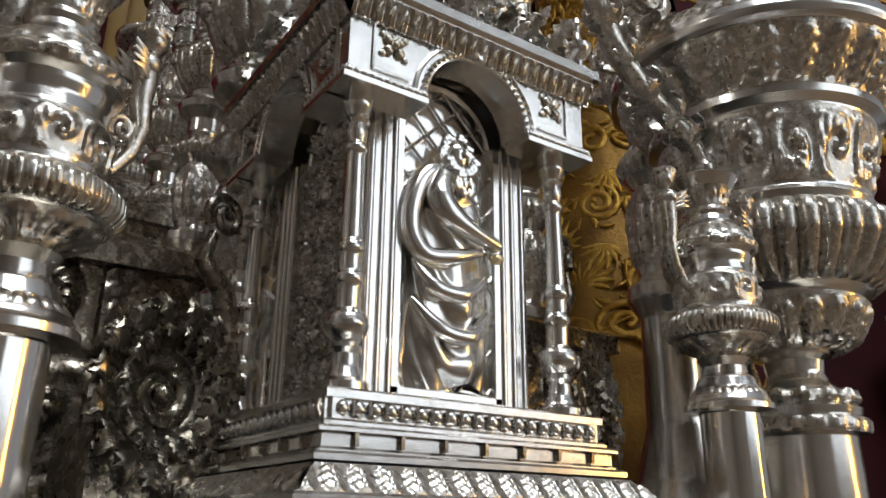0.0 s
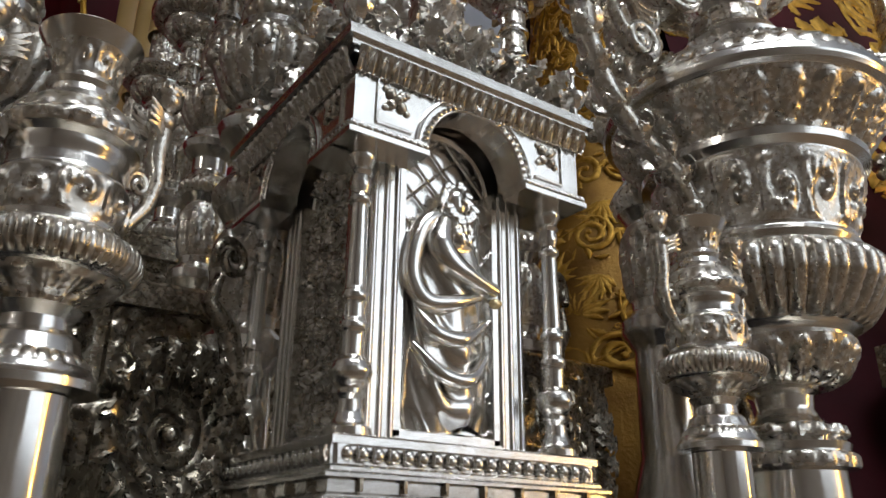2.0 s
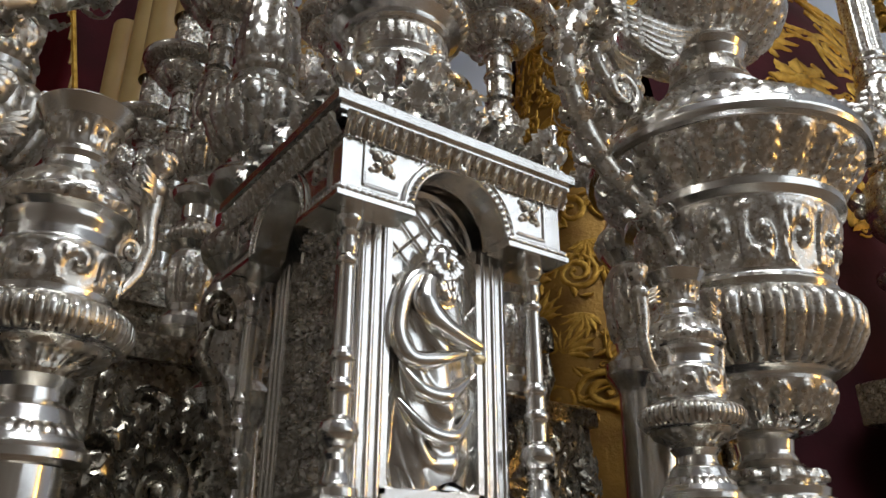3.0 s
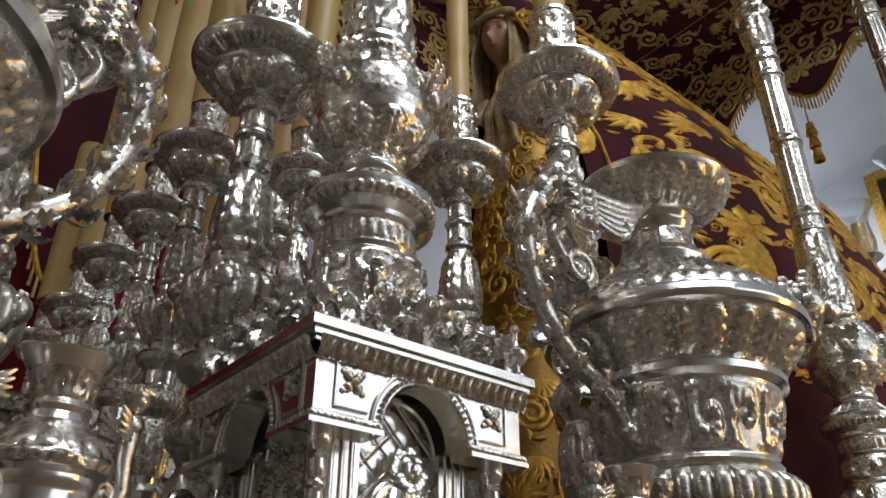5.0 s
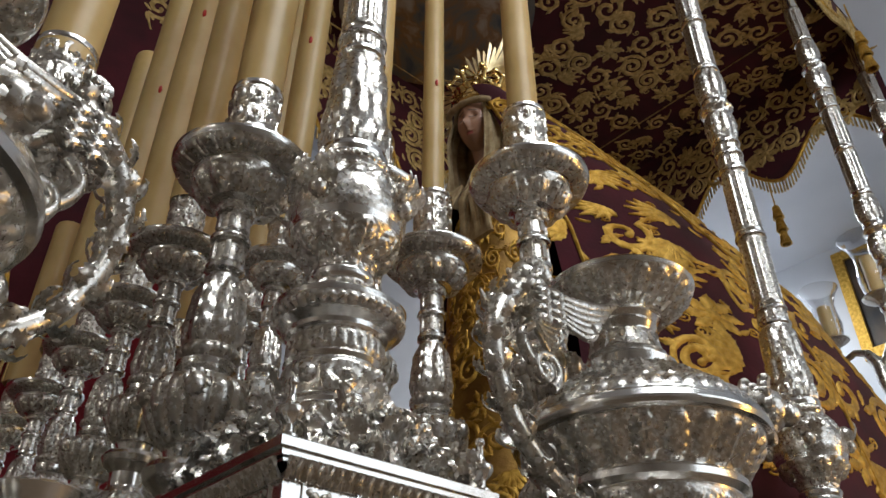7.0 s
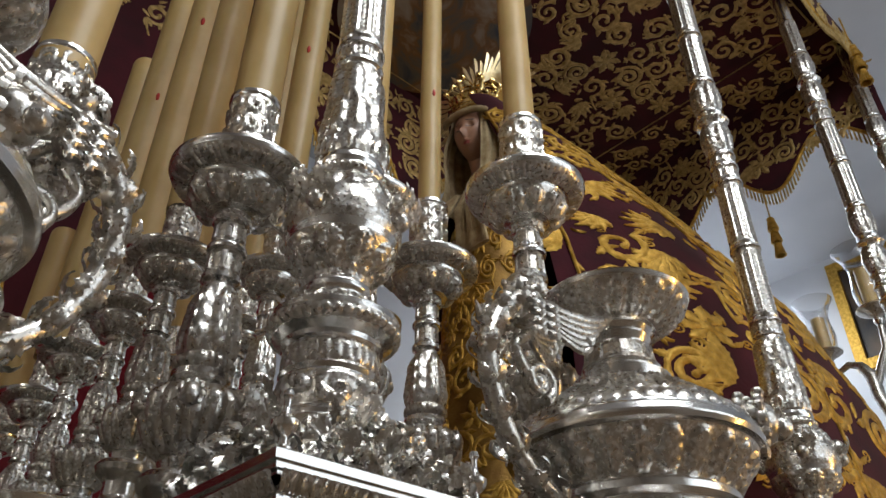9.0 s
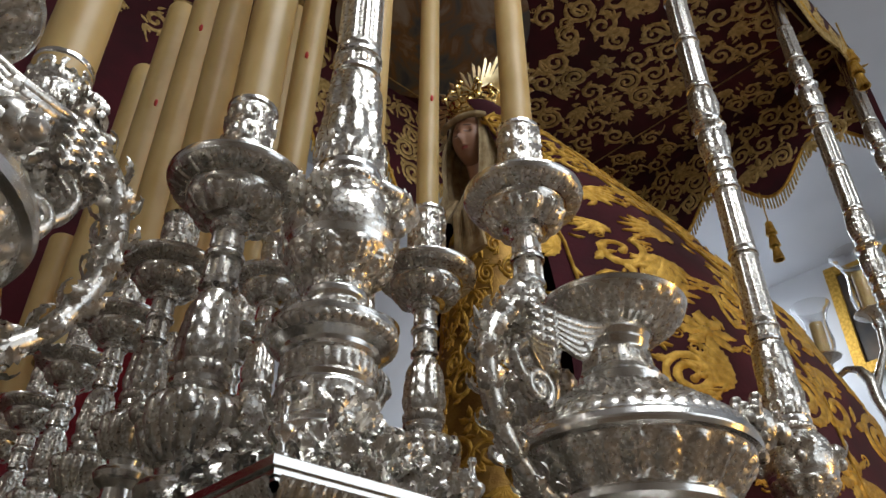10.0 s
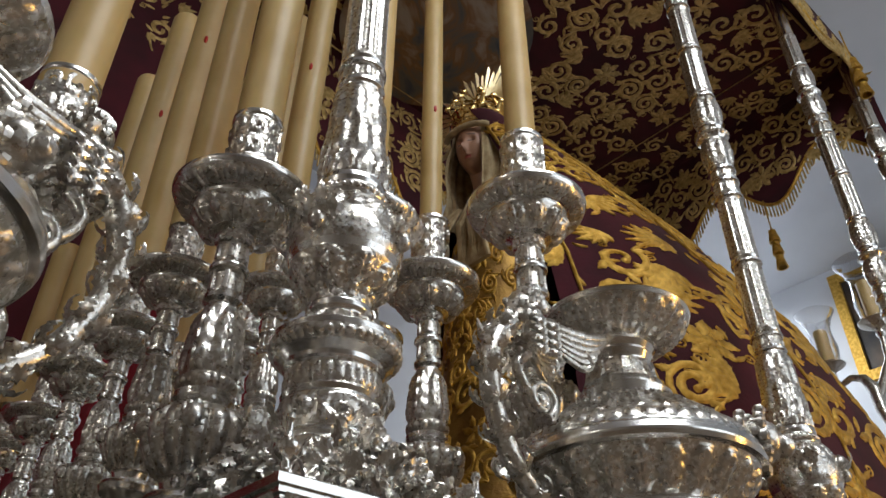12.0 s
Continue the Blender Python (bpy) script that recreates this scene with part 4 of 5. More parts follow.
o.matrix_basis = pose(0.424, 0.645 - 0.083, TOP + Z0 + 0.225)

# ---- leafy scroll brackets and stepped stands behind the shrine ----


def scroll_bracket(x, y, z, k, flip, turn):
    t = thing("scroll_bracket", pose(x, y, z, 0, 0, turn), "tarnished silver acanthus scroll bracket", "bracket", "scroll brackets")
    s = Soup()
    sp = spiral(2.3, 0.006 * k, 0.052 * k, 60)
    s.tube([(flip * a, 0, b) for a, b in sp], [(0.004 + 0.007 * i / 60) * k for i in range(61)], 10, 1.5)
    s.ball((0, -0.004, 0), 0.010 * k, 6, 9)
    s.made("volute", DULL, t)
    for i in range(16):
        a = 2 * math.pi * i / 16
        s = Soup()
        d = Vector((math.cos(a), -0.15, math.sin(a)))
        leaf(s, (0.050 * k * math.cos(a), -0.004, 0.050 * k * math.sin(a)), d + Vector((-math.sin(a), 0, math.cos(a))) * 0.8 * flip, (0, -1, 0), 0.045 * k, 0.016 * k)
        leaf(s, (0.036 * k * math.cos(a), -0.012, 0.036 * k * math.sin(a)), d + Vector((-math.sin(a), 0, math.cos(a))) * flip, (0, -1, 0.2), 0.03 * k, 0.010 * k)
        s.made("leaf", DULL, t)
    s = Soup()
    stem = [(flip * 0.05 * k, 0, 0.02 * k), (flip * 0.075 * k, 0, 0.06 * k), (flip * 0.06 * k, 0, 0.11 * k), (flip * 0.03 * k, 0, 0.135 * k), (flip * 0.04 * k, 0, 0.165 * k)]
    s.tube(stem, [0.012 * k, 0.014 * k, 0.012 * k, 0.009 * k, 0.006 * k], 10)
    sp = spiral(1.6, 0.004 * k, 0.024 * k, 40)
    s.tube([(flip * (0.05 * k + a), -0.004, 0.185 * k + b) for a, b in sp], [0.005 * k] * 41, 8)
    s.made("stem", DULL, t)
    s = Soup()
    s.box(-0.06 * k, 0.06 * k, 0.0, 0.05, TOP - 0.02 - z, -0.03 * k)
    s.made("footing", DULL, t, smooth=False)


scroll_bracket(0.195, 0.730, 1.560, 1.0, 1, 25)
scroll_bracket(0.775, 0.800, 1.600, 1.15, -1, 25)
scroll_bracket(0.02, 0.76, 1.50, 1.0, -1, 25)
scroll_bracket(1.15, 0.80, 1.58, 1.1, 1, 25)

# ---- gold embroidery: ribbons, leaves and flowers laid on a surface ----


class Stitch:
    """Raised embroidery in the plane of a cloth: points (u, v) in metres go through surface(u, v, lift)."""

    def __init__(self, surface):
        self.s, self.surface = Soup(), surface

    def ribbon(self, pts, widths, lift=0.006):
        v, f = [], []
        for i, (x, y) in enumerate(pts):
            a, b = pts[max(i - 1, 0)], pts[min(i + 1, len(pts) - 1)]
            dx, dy = b[0] - a[0], b[1] - a[1]
            L = math.hypot(dx, dy) + 1e-9
            nx, ny = -dy / L * widths[i], dx / L * widths[i]
            for k, h in ((-1, 0.0), (-0.55, 0.8), (0, 1.0), (0.55, 0.8), (1, 0.0)):
                v.append(self.surface(x + nx * k, y + ny * k, 0.0015 + lift * h))
        for i in range(len(pts) - 1):
            for k in range(4):
                q = i * 5 + k
                f.append((q, q + 1, q + 6, q + 5))
        self.s.add(v, f)

    def scroll(self, x, y, size, angle, flip, turns=1.5):
        pts = spiral(turns, 0.10 * size, 0.5 * size, 26)
        c, sn = math.cos(angle), math.sin(angle)
        pts = pts + [(pts[-1][0] + 0.02 * size * i * i * 0.25, pts[-1][1] + 0.13 * size * i) for i in range(1, 7)]
        out = [(x + c * a - sn * b * flip, y + sn * a + c * b * flip) for a, b in pts]
        n = len(out)
        self.ribbon(out, [size * (0.035 + 0.075 * math.sin(math.pi * min(1.0, (i + 2) / n)) * (0.8 + 0.2 * math.cos(2.6 * i))) for i in range(n)])
        cx, cy = out[0]
        self.disc(cx, cy, 0.085 * size)
        for i in range(14, n - 3, 4):  # lobes along the outer side
            a, b = out[i], out[i + 1]
            d = math.atan2(b[1] - a[1], b[0] - a[0])
            self.leaf(a[0], a[1], 0.36 * size, d - flip * 0.8, 0.10 * size)
        return out[-1]

    def leaf(self, x, y, length, angle, width):
        n = 8
        pts = [(x + math.cos(angle + 0.25 * i / n) * length * i / n, y + math.sin(angle + 0.25 * i / n) * length * i / n) for i in range(n + 1)]
        self.ribbon(pts, [width * math.sin(math.pi * min(1, 0.08 + 0.92 * i / n)) * (1.0 if i % 2 else 0.68) + 0.0008 for i in range(n + 1)], 0.005)

    def acanthus(self, x, y, size, angle):
        for k in range(-3, 4):
            self.leaf(x, y, size * (1 - 0.12 * abs(k)), angle + 0.38 * k, size * 0.15)

    def flower(self, x, y, size, petals=7):
        for k in range(petals):
            a = 2 * math.pi * k / petals
            self.leaf(x + 0.15 * size * math.cos(a), y + 0.15 * size * math.sin(a), size * 0.5, a, size * 0.17)
        self.disc(x, y, 0.19 * size)

    def disc(self, x, y, r):
        v = [self.surface(x, y, 0.009)]
        for rr, h in ((0.6, 0.008), (1.0, 0.001)):
            v += [self.surface(x + rr * r * math.cos(2 * math.pi * j / 10), y + rr * r * math.sin(2 * math.pi * j / 10), h) for j in range(10)]
        f = [(0, 1 + j, 1 + (j + 1) % 10) for j in range(10)] + [(1 + j, 11 + j, 11 + (j + 1) % 10, 1 + (j + 1) % 10) for j in range(10)]
        self.s.add(v, f)

    def cover(self, u0, u1, v0, v1, cell, rg, skip=None):
        """Fills a field with scrolls, sprays and flowers on a loose grid."""
        ny = max(1, round((v1 - v0) / cell))
        nx = max(1, round((u1 - u0) / cell))
        for i in range(nx):
            for j in range(ny):
                x = u0 + (u1 - u0) * (i + 0.5 + (0.25 if j % 2 else -0.25)) / nx + rg.uniform(-0.12, 0.12) * cell
                y = v0 + (v1 - v0) * (j + 0.5) / ny + rg.uniform(-0.12, 0.12) * cell
                if skip and skip(x, y):
                    continue
                k = rg.random()
                size = cell * rg.uniform(0.8, 1.05)
                if k < 0.55:
                    self.scroll(x, y, size, rg.uniform(0, 6.28), rg.choice((-1, 1)), rg.uniform(1.2, 1.9))
                elif k < 0.8:
                    self.acanthus(x - 0.3 * size, y, size * 0.8, rg.uniform(0, 6.28))
                else:
                    self.flower(x, y, size * 0.85, rg.choice((6, 7, 8)))
                for _ in range(2):
                    a = rg.uniform(0, 6.28)
                    self.leaf(x + 0.5 * cell * math.cos(a), y + 0.5 * cell * math.sin(a), 0.3 * cell, rg.uniform(0, 6.28), 0.06 * cell)
                if rg.random() < 0.6:
                    a = rg.uniform(0, 6.28)
                    sx, sy = x + 0.52 * cell * math.cos(a), y + 0.52 * cell * math.sin(a)
                    self.ribbon([(sx + p, sy + q) for p, q in spiral(1.4, 0.01 * cell, 0.12 * cell, 14)], [0.018 * cell] * 15, 0.003)


# ---- the canopy ----
CZ, CX0, CX1, CY0, CY1 = 5.0, -1.9, 3.52, 0.50, 2.42
canopy = thing("canopy", pose(0, 0, 0), "burgundy velvet canopy with gold embroidery and fringed valances", "canopy")
s = Soup()
s.box(CX0, CX1, CY0, CY1, CZ, CZ + 0.02)
s.made("roof", VELVET, canopy, smooth=False)
rg = random.Random(11)
roof = Stitch(lambda u, v, h: (u, v, CZ - h))
PC, PR = (1.66, 1.93), 0.52
roof.cover(-1.5, 3.10, 0.62, 2.36, 0.165, rg, lambda x, y: math.hypot(x - PC[0], y - PC[1]) < PR + 0.06)
roof.cover(3.22, 3.50, 0.56, 2.36, 0.13, rg)
tagged(roof.s.made("embroidery", PALE, canopy, "pale gold scroll embroidery"), kind="stuff")
s = Soup()
s.tube([(-1.6, 0.587, CZ - 0.006), (3.16, 0.587, CZ - 0.006), (3.16, 2.36, CZ - 0.006), (-1.6, 2.36, CZ - 0.006)], [0.006] * 4, 6)
s.made("piping", PALE, canopy, "gold braid line")


def valance(fixed, a0, a1, axis, drop, inward, sewn=0.72):
    """A hanging velvet border with a scalloped, fringed edge; axis 'x': runs along y at x = fixed."""
    n = 160
    edge = lambda t: drop * (0.80 + 0.20 * math.cos(2 * math.pi * t * round((a1 - a0) / 0.55)))
    place = (lambda a, z, h: (fixed - inward * h, a, z)) if axis == "x" else (lambda a, z, h: (a, fixed - inward * h, z))
    v, f = [], []
    for i in range(n + 1):
        a = a0 + (a1 - a0) * i / n
        for z in (CZ + 0.02, CZ + 0.02 - 0.5 * edge(i / n), CZ + 0.02 - edge(i / n)):
            v += [place(a, z, 0.0), place(a, z, -0.012)]
    for i in range(n):
        for k in (0, 2):
            p, q = i * 6 + k, (i + 1) * 6 + k
            f += [(p, q, q + 2, p + 2), (p + 1, p + 3, q + 3, q + 1)]
        p, q = i * 6 + 4, (i + 1) * 6 + 4
        f += [(p, q, q + 1, p + 1)]
    mesh_object("valance", v, f, VELVET, canopy, "burgundy velvet valance")
    st = Stitch(lambda u, w, h: place(u, CZ - w, h))
    st.cover(a0 + 0.05, a1 - 0.05, 0.05, drop * sewn, 0.15, rg)
    tagged(st.s.made("valance_embroidery", PALE, canopy, "gold scroll embroidery"), kind="stuff")
    s = Soup()
    pts = [place(a0 + (a1 - a0) * i / n, CZ + 0.02 - edge(i / n), -0.006) for i in range(n + 1)]
    s.tube(pts, [0.011] * (n + 1), 7)
    s.made("braid", THREAD, canopy)
    s = Soup()
    m = int((a1 - a0) / 0.018)
    for i in range(m):
        t = (i + 0.5) / m
        a, z = a0 + (a1 - a0) * t, CZ + 0.02 - edge(t)
        s.tube([place(a, z, -0.006), place(a + random.uniform(-0.003, 0.003), z - 0.085, -0.006)], [0.0045, 0.006], 5)
    o = s.made("fringe", PALE, canopy, "pale gold bullion fringe")
    o["kind"] = "stuff"


valance(CX1, CY0, CY1, "x", 0.64, 1)
valance(CY0, 1.9, CX1, "y", 0.20, 1)
valance(CY1, 0.9, CX1, "y", 0.85, 1)
valance(CY1 + 0.02, CX0, 0.9, "y", 2.3, 1, 0.25)


def tassel(x, y, z, k, label):
    t = thing("tassel", pose(x, y, z), label, "tassel", "canopy tassels")
    s = Soup()
    s.tube([(0, 0, 0.20 * k), (0.002, 0, 0)], [0.004 * k] * 2, 6)
    s.made("cord", THREAD, t)
    for j, zz in enumerate((-0.02, -0.10, -0.19)):
        s = Soup()
        s.ball((0, 0, zz * k), 0.022 * k, 6, 10, (1, 1, 0.7))
        for i in range(14):
            a = 2 * math.pi * i / 14
            s.tube([(0.014 * k * math.cos(a), 0.014 * k * math.sin(a), zz * k), (0.026 * k * math.cos(a), 0.026 * k * math.sin(a), (zz - 0.07) * k)], [0.005 * k, 0.006 * k], 5)
        s.made("skirt", THREAD, t)


tassel(3.51, 1.215, 4.23, 1.0, "gold bullion tassel hanging from the canopy valance")
tassel(3.36, 0.492, 4.90, 1.1, "gold bullion tassel on the canopy edge")

# round painting in the canopy, as plain shapes
paint = tagged(new("ceiling_painting"), "round canopy painting in ochre, grey and dull blue", "painting")
paint.matrix_basis = pose(PC[0], PC[1], CZ - 0.004)


def painted():
    m, nt, p = material("oil_paint")
    n = texture(nt, "ShaderNodeTexNoise", 3.2, 5)
    n.inputs["Distortion"].default_value = 1.6
    c = ramp(nt, n.outputs["Fac"], [(0.30, (0.03, 0.05, 0.08)), (0.42, (0.13, 0.12, 0.10)), (0.5, (0.24, 0.12, 0.04)), (0.60, (0.36, 0.29, 0.21)), (0.75, (0.42, 0.38, 0.33))])
    nt.links.new(c, p.inputs["Base Color"])
    p.inputs["Roughness"].default_value = 0.45
    return m


v = [(0, 0, -0.006)] + [(PR * math.cos(2 * math.pi * j / 96), PR * math.sin(2 * math.pi * j / 96), -0.006) for j in range(96)]
v += [(PR * math.cos(2 * math.pi * j / 96), PR * math.sin(2 * math.pi * j / 96), 0.0) for j in range(96)]
mesh_object("canvas", v, [(0, 1 + (j + 1) % 96, 1 + j) for j in range(96)] + [(1 + j, 1 + (j + 1) % 96, 97 + (j + 1) % 96, 97 + j) for j in range(96)], painted(), paint, smooth=False)

# ---- the robed statue under the canopy ----
HX, HY, HZ = 1.360, 1.345, 3.565


def carved_head():
    n, m, v, f = 120, 140, [], []
    for i in range(n + 1):
        a = math.pi * i / n
        for j in range(m):
            b = 2 * math.pi * j / m
            x, y, z = math.sin(a) * math.cos(b), math.sin(a) * math.sin(b), math.cos(a)
            front = max(0.0, -x)
            nose = 0.30 * math.exp(-((y / 0.11) ** 2)) * math.exp(-(((z + 0.14) / 0.17) ** 2)) * (front > 0.3) * (1.0 - 0.5 * max(0, z))
            eye = -0.16 * (math.exp(-(((y - 0.33) / 0.17) ** 2)) + math.exp(-(((y + 0.33) / 0.17) ** 2))) * math.exp(-(((z - 0.14) / 0.12) ** 2)) * (front > 0.3)
            lip = 0.07 * math.exp(-((y / 0.20) ** 2)) * (math.exp(-(((z + 0.40) / 0.05) ** 2)) + math.exp(-(((z + 0.52) / 0.05) ** 2))) * (front > 0.3)
            chin = 0.09 * math.exp(-((y / 0.25) ** 2)) * math.exp(-(((z + 0.80) / 0.16) ** 2)) * (front > 0.1)
            k = 1 + nose + eye + lip + chin
            narrow = 1 - 0.22 * max(0.0, -z)
            v.append((0.088 * x * k, 0.072 * y * narrow, 0.108 * z))
    for i in range(n):
        for j in range(m):
            k = (j + 1) % m
            f.append((i * m + j, (i + 1) * m + j, (i + 1) * m + k, i * m + k))
    s = Soup()
    s.add(v, f)
    s.tube([(0.012, 0, -0.06), (0.02, 0, -0.13), (0.03, 0, -0.22)], [0.048, 0.045, 0.06], 20)
    return s


head = tagged(carved_head().made("statue", SKIN), "painted wooden statue with a bowed pale face", "statue")
head.matrix_basis = pose(HX, HY, HZ, 0, -14, 14)


def brow_and_lips():
    """Painted features become part of the one head mesh as material faces."""
    me = head.data
    for mat_name, col in (("painted_lips", (0.42, 0.10, 0.08)), ("painted_brow", (0.06, 0.035, 0.025))):
        m, nt, p = material(mat_name)
        n = texture(nt, "ShaderNodeTexNoise", 60, 3)
        nt.links.new(ramp(nt, n.outputs["Fac"], [(0.3, tuple(c * 0.85 for c in col)), (0.7, col)]), p.inputs["Base Color"])
        p.inputs["Roughness"].default_value = 0.4
        me.materials.append(m)
    for poly in me.polygons:
        c = poly.center
        if c.x < -0.05:
            y, z = c.y / 0.072, c.z / 0.108
            if abs(y) < 0.17 and -0.53 < z < -0.42:
                poly.material_index = 1
            if 0.14 < abs(y) < 0.52 and (abs(z - 0.33 + 0.15 * (abs(y) - 0.3)) < 0.022 or abs(z - 0.10 - 0.1 * (abs(y) - 0.3) ** 2) < 0.03):
                poly.material_index = 2


brow_and_lips()


def pleated_veil():
    """A lace hood in soft pleats round the face and down over the chest."""
    n, m, v, f = 46, 150, [], []
    for i in range(n + 1):
        t = i / n
        for j in range(m + 1):
            q = j / m * 2 - 1
            b = q * 2.42  # round the back of the head; the face side stays open
            fold = 1 + 0.045 * math.sin(q * 46) * min(1, 3 * t)
            if t < 0.35:
                a = t / 0.35 * 1.5
                R, z = 0.104 * math.sin(a), 0.022 + 0.104 * math.cos(a)
            else:
                w = (t - 0.35) / 0.65
                R, z = 0.104 + 0.05 * w * w + 0.02 * math.sin(w * 5), 0.03 - 0.34 * w
            v.append((R * fold * math.cos(b) * 0.98 + 0.012 - 0.05 * max(0, t - 0.4) * (1 - math.cos(b)) * 0.9, R * fold * math.sin(b) * 0.86, z))
    for i in range(n):
        for j in range(m):
            k = i * (m + 1) + j
            f.append((k, k + m + 1, k + m + 2, k + 1))
    return v, f


v, f = pleated_veil()
veil = tagged(mesh_object("lace_veil", v, f, LACE), "ivory and gold lace veil pleated round the face of the statue", "veil")
veil.matrix_basis = pose(HX, HY, HZ, 0, -6, 14)

s = Soup()
s.tube([(-0.088 + 0.03 * (1 - math.cos(b)), 0.086 * math.sin(b), 0.062 - 0.012 * math.sin(b) ** 2) for b in np.linspace(-1.5, 1.5, 24)], [0.012] * 24, 10)
o = tagged(s.made("brow_band", LACE), "folded ivory band across the brow of the statue", "band")
o.matrix_basis = veil.matrix_basis.copy()

# crown with rays
crown = thing("crown", pose(HX + 0.005, HY, HZ + 0.112, 0, -4, 14), "gilded openwork crown with a fan of rays", "crown")
turned("band", [(0.088, -0.02), (0.094, -0.016), (0.092, 0.0), (0.088, 0.004), (0.085, 0.03), (0.095, 0.045), (0.088, 0.06), (0.075, 0.075)], [(-0.014, -0.001, "bead", 30, 0.004), (0.006, 0.06, "scroll", 10, 0.010)], GOLD, crown, seg=120, step=0.004)
for k in range(8):
    a = 2 * math.pi * k / 8
    s = Soup()
    arc = [(0.090 * math.cos(a), 0.090 * math.sin(a), 0.05), (0.110 * math.cos(a), 0.110 * math.sin(a), 0.09), (0.080 * math.cos(a), 0.080 * math.sin(a), 0.135), (0.01 * math.cos(a), 0.01 * math.sin(a), 0.150)]
    s.tube(arc, [0.008, 0.010, 0.008, 0.004], 8)
    for p in arc[:3]:
        s.ball(p, 0.013, 5, 7)
    s.made("arch", GOLD, crown)
for k in range(44):
    a = math.radians(-70 + 320 * k / 43)
    r = 0.235 if k % 2 else 0.205
    s = Soup()
    c, q = math.cos(a), math.sin(a)
    wa, wb = 0.0065, 0.0075
    v = []
    for rr, w, dx in ((0.070, wa, 0.0), (r - 0.02, wb, 0.01), (r, 0.0012, 0.012)):
        v += [(dx + 0.045, rr * c - w * q, 0.115 + rr * q + w * c), (dx + 0.034, rr * c, 0.115 + rr * q), (dx + 0.045, rr * c + w * q, 0.115 + rr * q - w * c), (dx + 0.049, rr * c, 0.115 + rr * q)]
    s.add(v, [(i * 4 + j, i * 4 + (j + 1) % 4, (i + 1) * 4 + (j + 1) % 4, (i + 1) * 4 + j) for i in range(2) for j in range(4)] + [(0, 1, 2, 3), (11, 10, 9, 8)])
    s.made("ray", CROWN, crown, smooth=False)
s = Soup()
s.tube([(0.045, 0.07 * math.cos(2 * math.pi * j / 40), 0.115 + 0.07 * math.sin(2 * math.pi * j / 40)) for j in range(41)], [0.008] * 41, 8)
for j in range(30):
    a = 2 * math.pi * j / 30
    s.ball((0.040, 0.07 * math.cos(a), 0.115 + 0.07 * math.sin(a)), 0.010, 5, 7)
s.made("ring", GOLD, crown)

# mantle: a steep tent of velvet that sweeps back from the shoulders
MZ, MX, MY = [3.69, 3.59, 3.45, 3.27, 3.02, 2.66, 1.40], [0.10, 0.18, 0.34, 0.60, 0.92, 1.06, 1.16], [0.11, 0.19, 0.29, 0.40, 0.52, 0.62, 0.72]
MV = [0.0, 0.14, 0.32, 0.62, 1.08, 1.50, 2.75]


def mantle_point(u, v, h):
    """u: angle round from the back; v: metres down from the crown; h: lift off the cloth."""
    z, rx, ry = np.interp(v, MV, MZ), np.interp(v, MV, MX), np.interp(v, MV, MY)
    wave = 0.010 * math.sin(9 * u + 1.0) * min(1.0, v)
    c, q = math.cos(u), math.sin(u)
    nx, ny, nz = c / rx, q / ry, 0.45 / rx
    L = math.sqrt(nx * nx + ny * ny + nz * nz)
    k = (h + wave) / L
    return (1.265 + 0.3 * min(v, 0.1) + rx + rx * c + nx * k, HY + ry * q + ny * k, z + nz * k)


mantle = thing("mantle", pose(0, 0, 0), "burgundy velvet mantle covered with heavy gold embroidery", "mantle")
v, f = [], []
NU, NV = 120, 70
for i in range(NV + 1):
    for j in range(NU + 1):
        v.append(mantle_point(-2.65 + 5.3 * j / NU, 2.75 * (i / NV) ** 1.2, 0.0))
for i in range(NV):
    for j in range(NU):
        k = i * (NU + 1) + j
        f.append((k, k + NU + 1, k + NU + 2, k + 1))
mesh_object("cloth", v, f, VELVET, mantle)


def mantle_cell(ph0, ph1, v0, v1):
    """Embroidery on one patch: local metres to angle and length, by the girth at the patch's middle."""
    vm = 0.5 * (v0 + v1)
    g = 0.5 * (np.interp(vm, MV, MX) + np.interp(vm, MV, MY))
    return Stitch(lambda x, y, h: mantle_point(x / g, y, h)), g


for v0, v1 in ((0.12, 0.30), (0.30, 0.52), (0.52, 0.76), (0.76, 1.02), (1.02, 1.32), (1.32, 1.65), (1.65, 1.9)):
    st, g = mantle_cell(-2.6, 0.2, v0, v1)
    st.cover(-2.60 * g, 0.1 * g, v0, v1, 0.11 if v1 < 0.6 else 0.18, rg)
    tagged(st.s.made("embroidery", THREAD, mantle, "raised gold embroidery of scrolls and leaves"), kind="stuff")
for ph in (-2.60, -1.75, -1.15):
    s = Soup()
    s.tube([mantle_point(ph + 0.10 * i / 20, 0.1 + 2.2 * i / 20, 0.004) for i in range(21)], [0.006] * 21, 6)
    s.made("braid", THREAD, mantle, "gold braid")

# gown
gown = thing("gown", pose(HX + 0.06, HY, 0), "gold brocade gown standing stiffly under the mantle", "gown")
n, m, v, f = 60, 90, [], []
for i in range(n + 1):
    t = i / n
    z = 3.30 - 1.90 * t
    R = np.interp(t, [0, 0.06, 0.15, 0.3, 0.6, 1.0], [0.05, 0.13, 0.16, 0.17, 0.28, 0.42])
    for j in range(m):
        b = 2 * math.pi * j / m
        r = R * (1 + 0.03 * math.sin(9 * b) * t)
        v.append((r * math.cos(b) * 0.9, r * math.sin(b), z))
for i in range(n):
    for j in range(m):
        k = (j + 1) % m
        f.append((i * m + j, (i + 1) * m + j, (i + 1) * m + k, i * m + k))
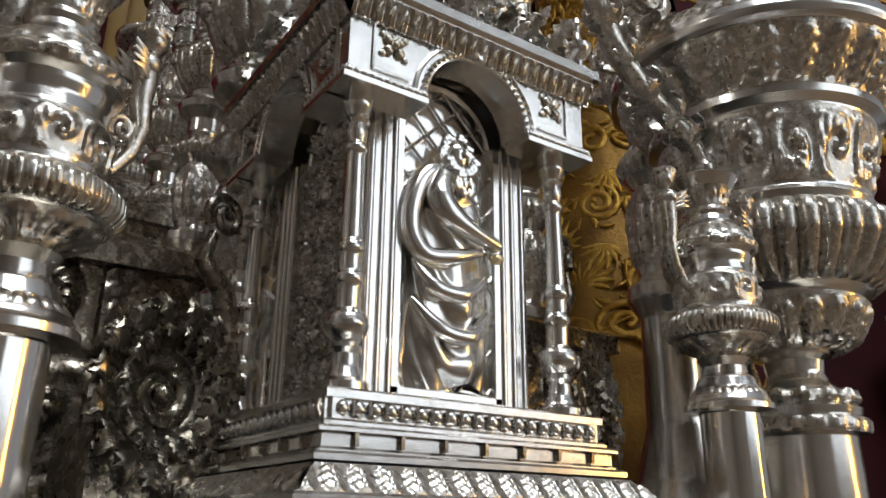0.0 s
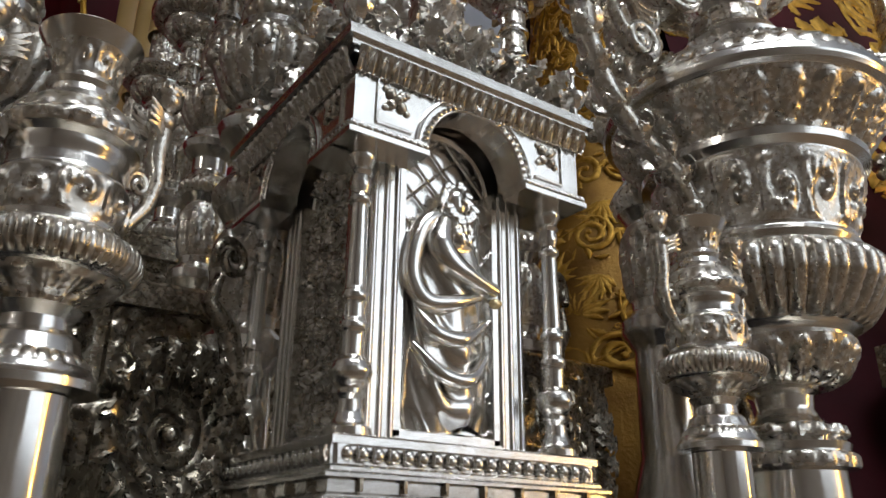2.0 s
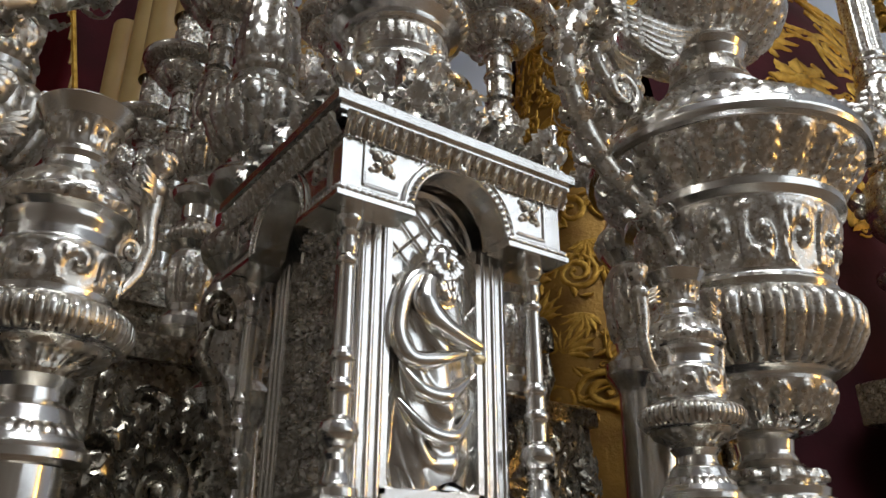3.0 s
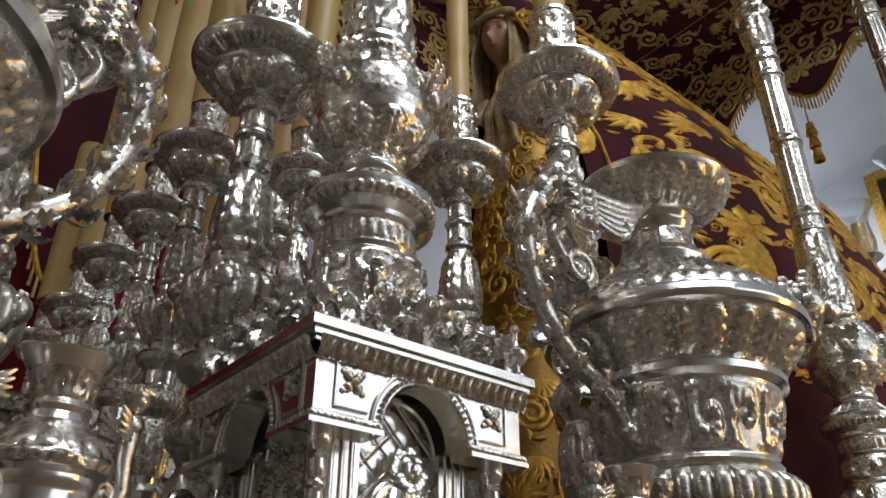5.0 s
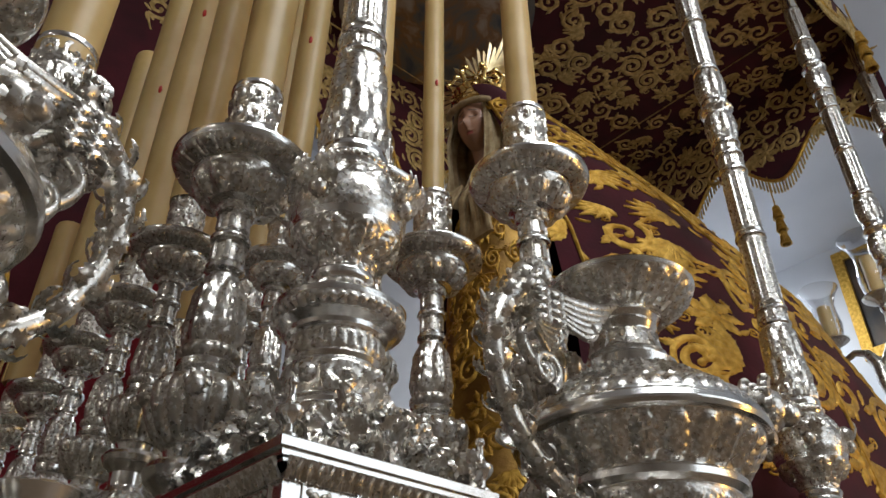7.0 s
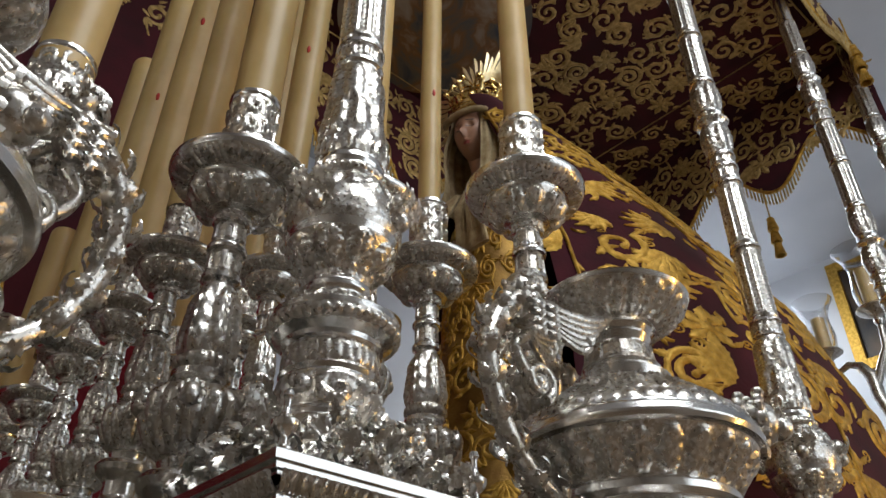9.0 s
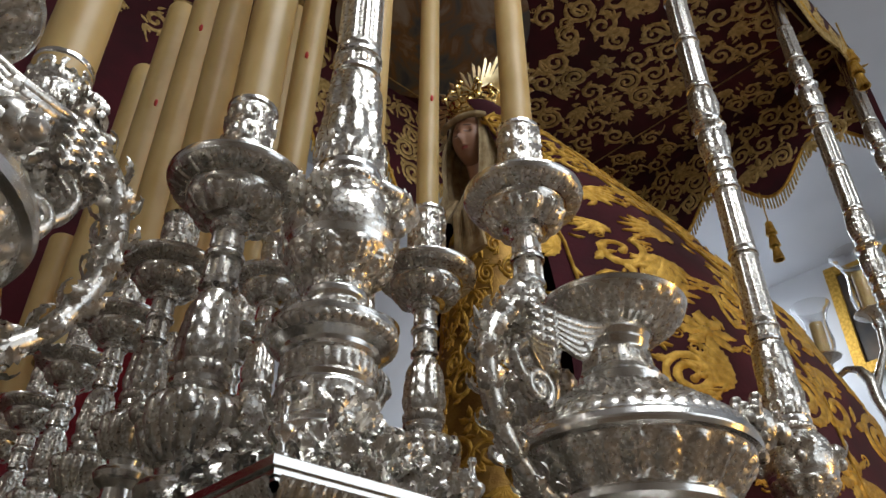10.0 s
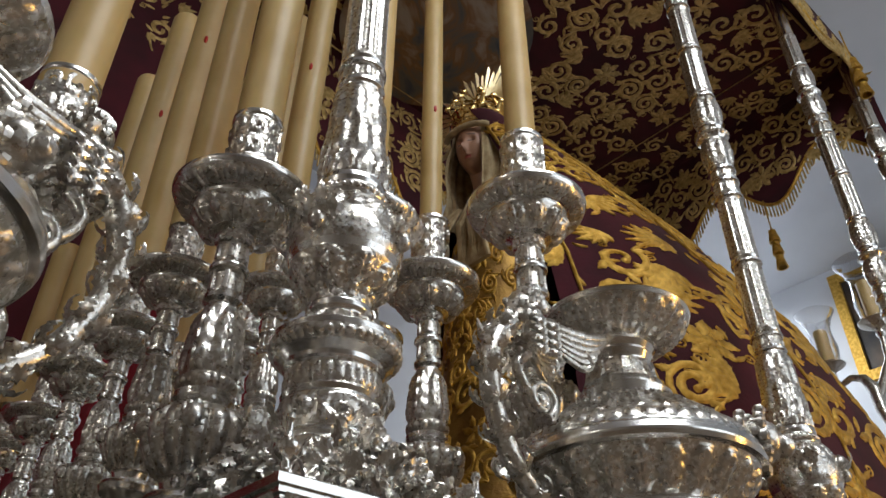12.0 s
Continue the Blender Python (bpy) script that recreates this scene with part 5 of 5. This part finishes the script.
BROCADE = cloth("gold_brocade", (0.20, 0.10, 0.02), (0.42, 0.24, 0.05), 9, 0.45, 0, 0.6, 0.8)
mesh_object("skirt", v, f, BROCADE, gown)


def gown_point(x, y, h):
    R = np.interp(y / 1.9, [0, 0.06, 0.15, 0.3, 0.6, 1.0], [0.05, 0.13, 0.16, 0.17, 0.28, 0.42]) + h
    b = -2.4 + x / 0.25
    return (R * math.cos(b) * 0.9, R * math.sin(b), 3.30 - y)


st = Stitch(gown_point)
st.cover(-0.45, 0.45, 0.12, 1.5, 0.10, rg)
tagged(st.s.made("embroidery", THREAD, gown, "raised gold embroidery"), kind="stuff")
s = Soup()
for j in range(15):
    for sy in (-1, 1):
        x = 0.02 * j
        s.tube([(-0.13, sy * (0.02 + 0.006 * j), 3.27), (-0.19 - 0.02 * math.sin(j), sy * (0.05 + 0.007 * j), 3.12), (-0.20, sy * (0.05 + 0.009 * j), 2.95)], [0.009, 0.011, 0.008], 6)
s.made("lace_front", LACE, gown, "ivory lace falling over the chest")

# ---- right-hand end: glass candle lamps on a scrolled arm ----


def glass_lamp(x, y, z, k):
    t = thing("candle_lamp", pose(x, y, z), "clear glass tulip shade over an ivory candle on a silver arm", "lamp", "candle lamps")
    prof = [(0.030, 0.0), (0.046, 0.03), (0.052, 0.07), (0.045, 0.12), (0.043, 0.16), (0.058, 0.205), (0.078, 0.235), (0.076, 0.236), (0.056, 0.206), (0.0415, 0.16), (0.0435, 0.12), (0.050, 0.07), (0.044, 0.031), (0.028, 0.002)]
    g = turned("shade", [(r * k, q * k) for r, q in prof], [], GLASS, t, "clear glass tulip shade", seg=48, step=0.012)
    g.visible_shadow = False
    turned("candle", [(0.026 * k, 0), (0.026 * k, 0.15 * k), (0.02 * k, 0.155 * k), (0.002, 0.156 * k)], [], WAX, t, seg=24, step=0.03)
    turned("cup", [(0.012 * k, -0.06 * k), (0.018 * k, -0.045 * k), (0.014 * k, -0.03 * k), (0.034 * k, -0.015 * k), (0.058 * k, -0.004 * k), (0.060 * k, 0.0), (0.03 * k, 0.004 * k)], [(-0.03 * k, -0.004 * k, "leaf", 10, 0.004)], CHASED, t, seg=60, step=0.004)
    return t


glass_lamp(3.45, 1.115, 3.33, 1.2)
glass_lamp(3.45, 0.850, 3.46, 1.4)
arm = thing("lamp_arm", pose(0, 0, 0), "scrolled silver arm that carries the glass candle lamps", "arm")
s = Soup()
X = 3.45
s.tube([(X, 1.115, 3.26), (X, 1.09, 3.22), (X, 1.04, 3.24), (X, 0.99, 3.22), (X, 0.955, 3.15), (X, 0.955, 3.06), (X, 0.93, 2.95), (X, 0.90, 2.70), (X, 0.89, 2.0), (X, 0.89, 1.38)], [0.012, 0.016, 0.016, 0.020, 0.032, 0.028, 0.025, 0.03, 0.04, 0.06], 12)
s.tube([(X, 0.955, 3.10), (X, 0.90, 3.20), (X, 0.86, 3.27), (X, 0.850, 3.38)], [0.022, 0.018, 0.016, 0.014], 12)
s.made("stem", CHASED, arm)

# ---- wall hangings ----
frame_thing = thing("picture_frame", pose(6.36, 1.50, 4.97), "dark oil painting in a gilded wooden frame on the wall", "painting")
s = Soup()
w, hh = 0.42, 0.52
s.box(-0.05, 0.0, -w, -w + 0.09, -hh, hh)
s.box(-0.05, 0.0, w - 0.09, w, -hh, hh)
s.box(-0.048, 0.0, -w + 0.09, w - 0.09, -hh, -hh + 0.09)
s.box(-0.048, 0.0, -w + 0.09, w - 0.09, hh - 0.09, hh)
s.made("frame", THREAD, frame_thing, "gilded wooden frame", smooth=False)
s = Soup()
s.box(-0.02, 0.0, -w + 0.09, w - 0.09, -hh + 0.09, hh - 0.09)
s.made("canvas", cloth("dark_oil_paint", (0.015, 0.013, 0.012), (0.10, 0.06, 0.03), 3.5, 0.4), frame_thing, smooth=False)

curtain = thing("red_curtain", pose(0, 3.84, 0), "plain red velvet curtain hanging against the wall", "curtain")
v, f = [], []
for i in range(241):
    x = -3.0 + 4.95 * i / 240
    y = -0.03 + 0.028 * math.sin(i * 0.42) + 0.012 * math.sin(i * 0.93)
    v += [(x, y, 0.02), (x, y, 4.9), (x, y + 0.01, 4.9), (x, y + 0.01, 0.02)]
for i in range(240):
    k = i * 4
    f += [(k, k + 4, k + 5, k + 1), (k + 1, k + 5, k + 6, k + 2), (k + 2, k + 6, k + 7, k + 3)]
mesh_object("cloth", v, f, RED, curtain)
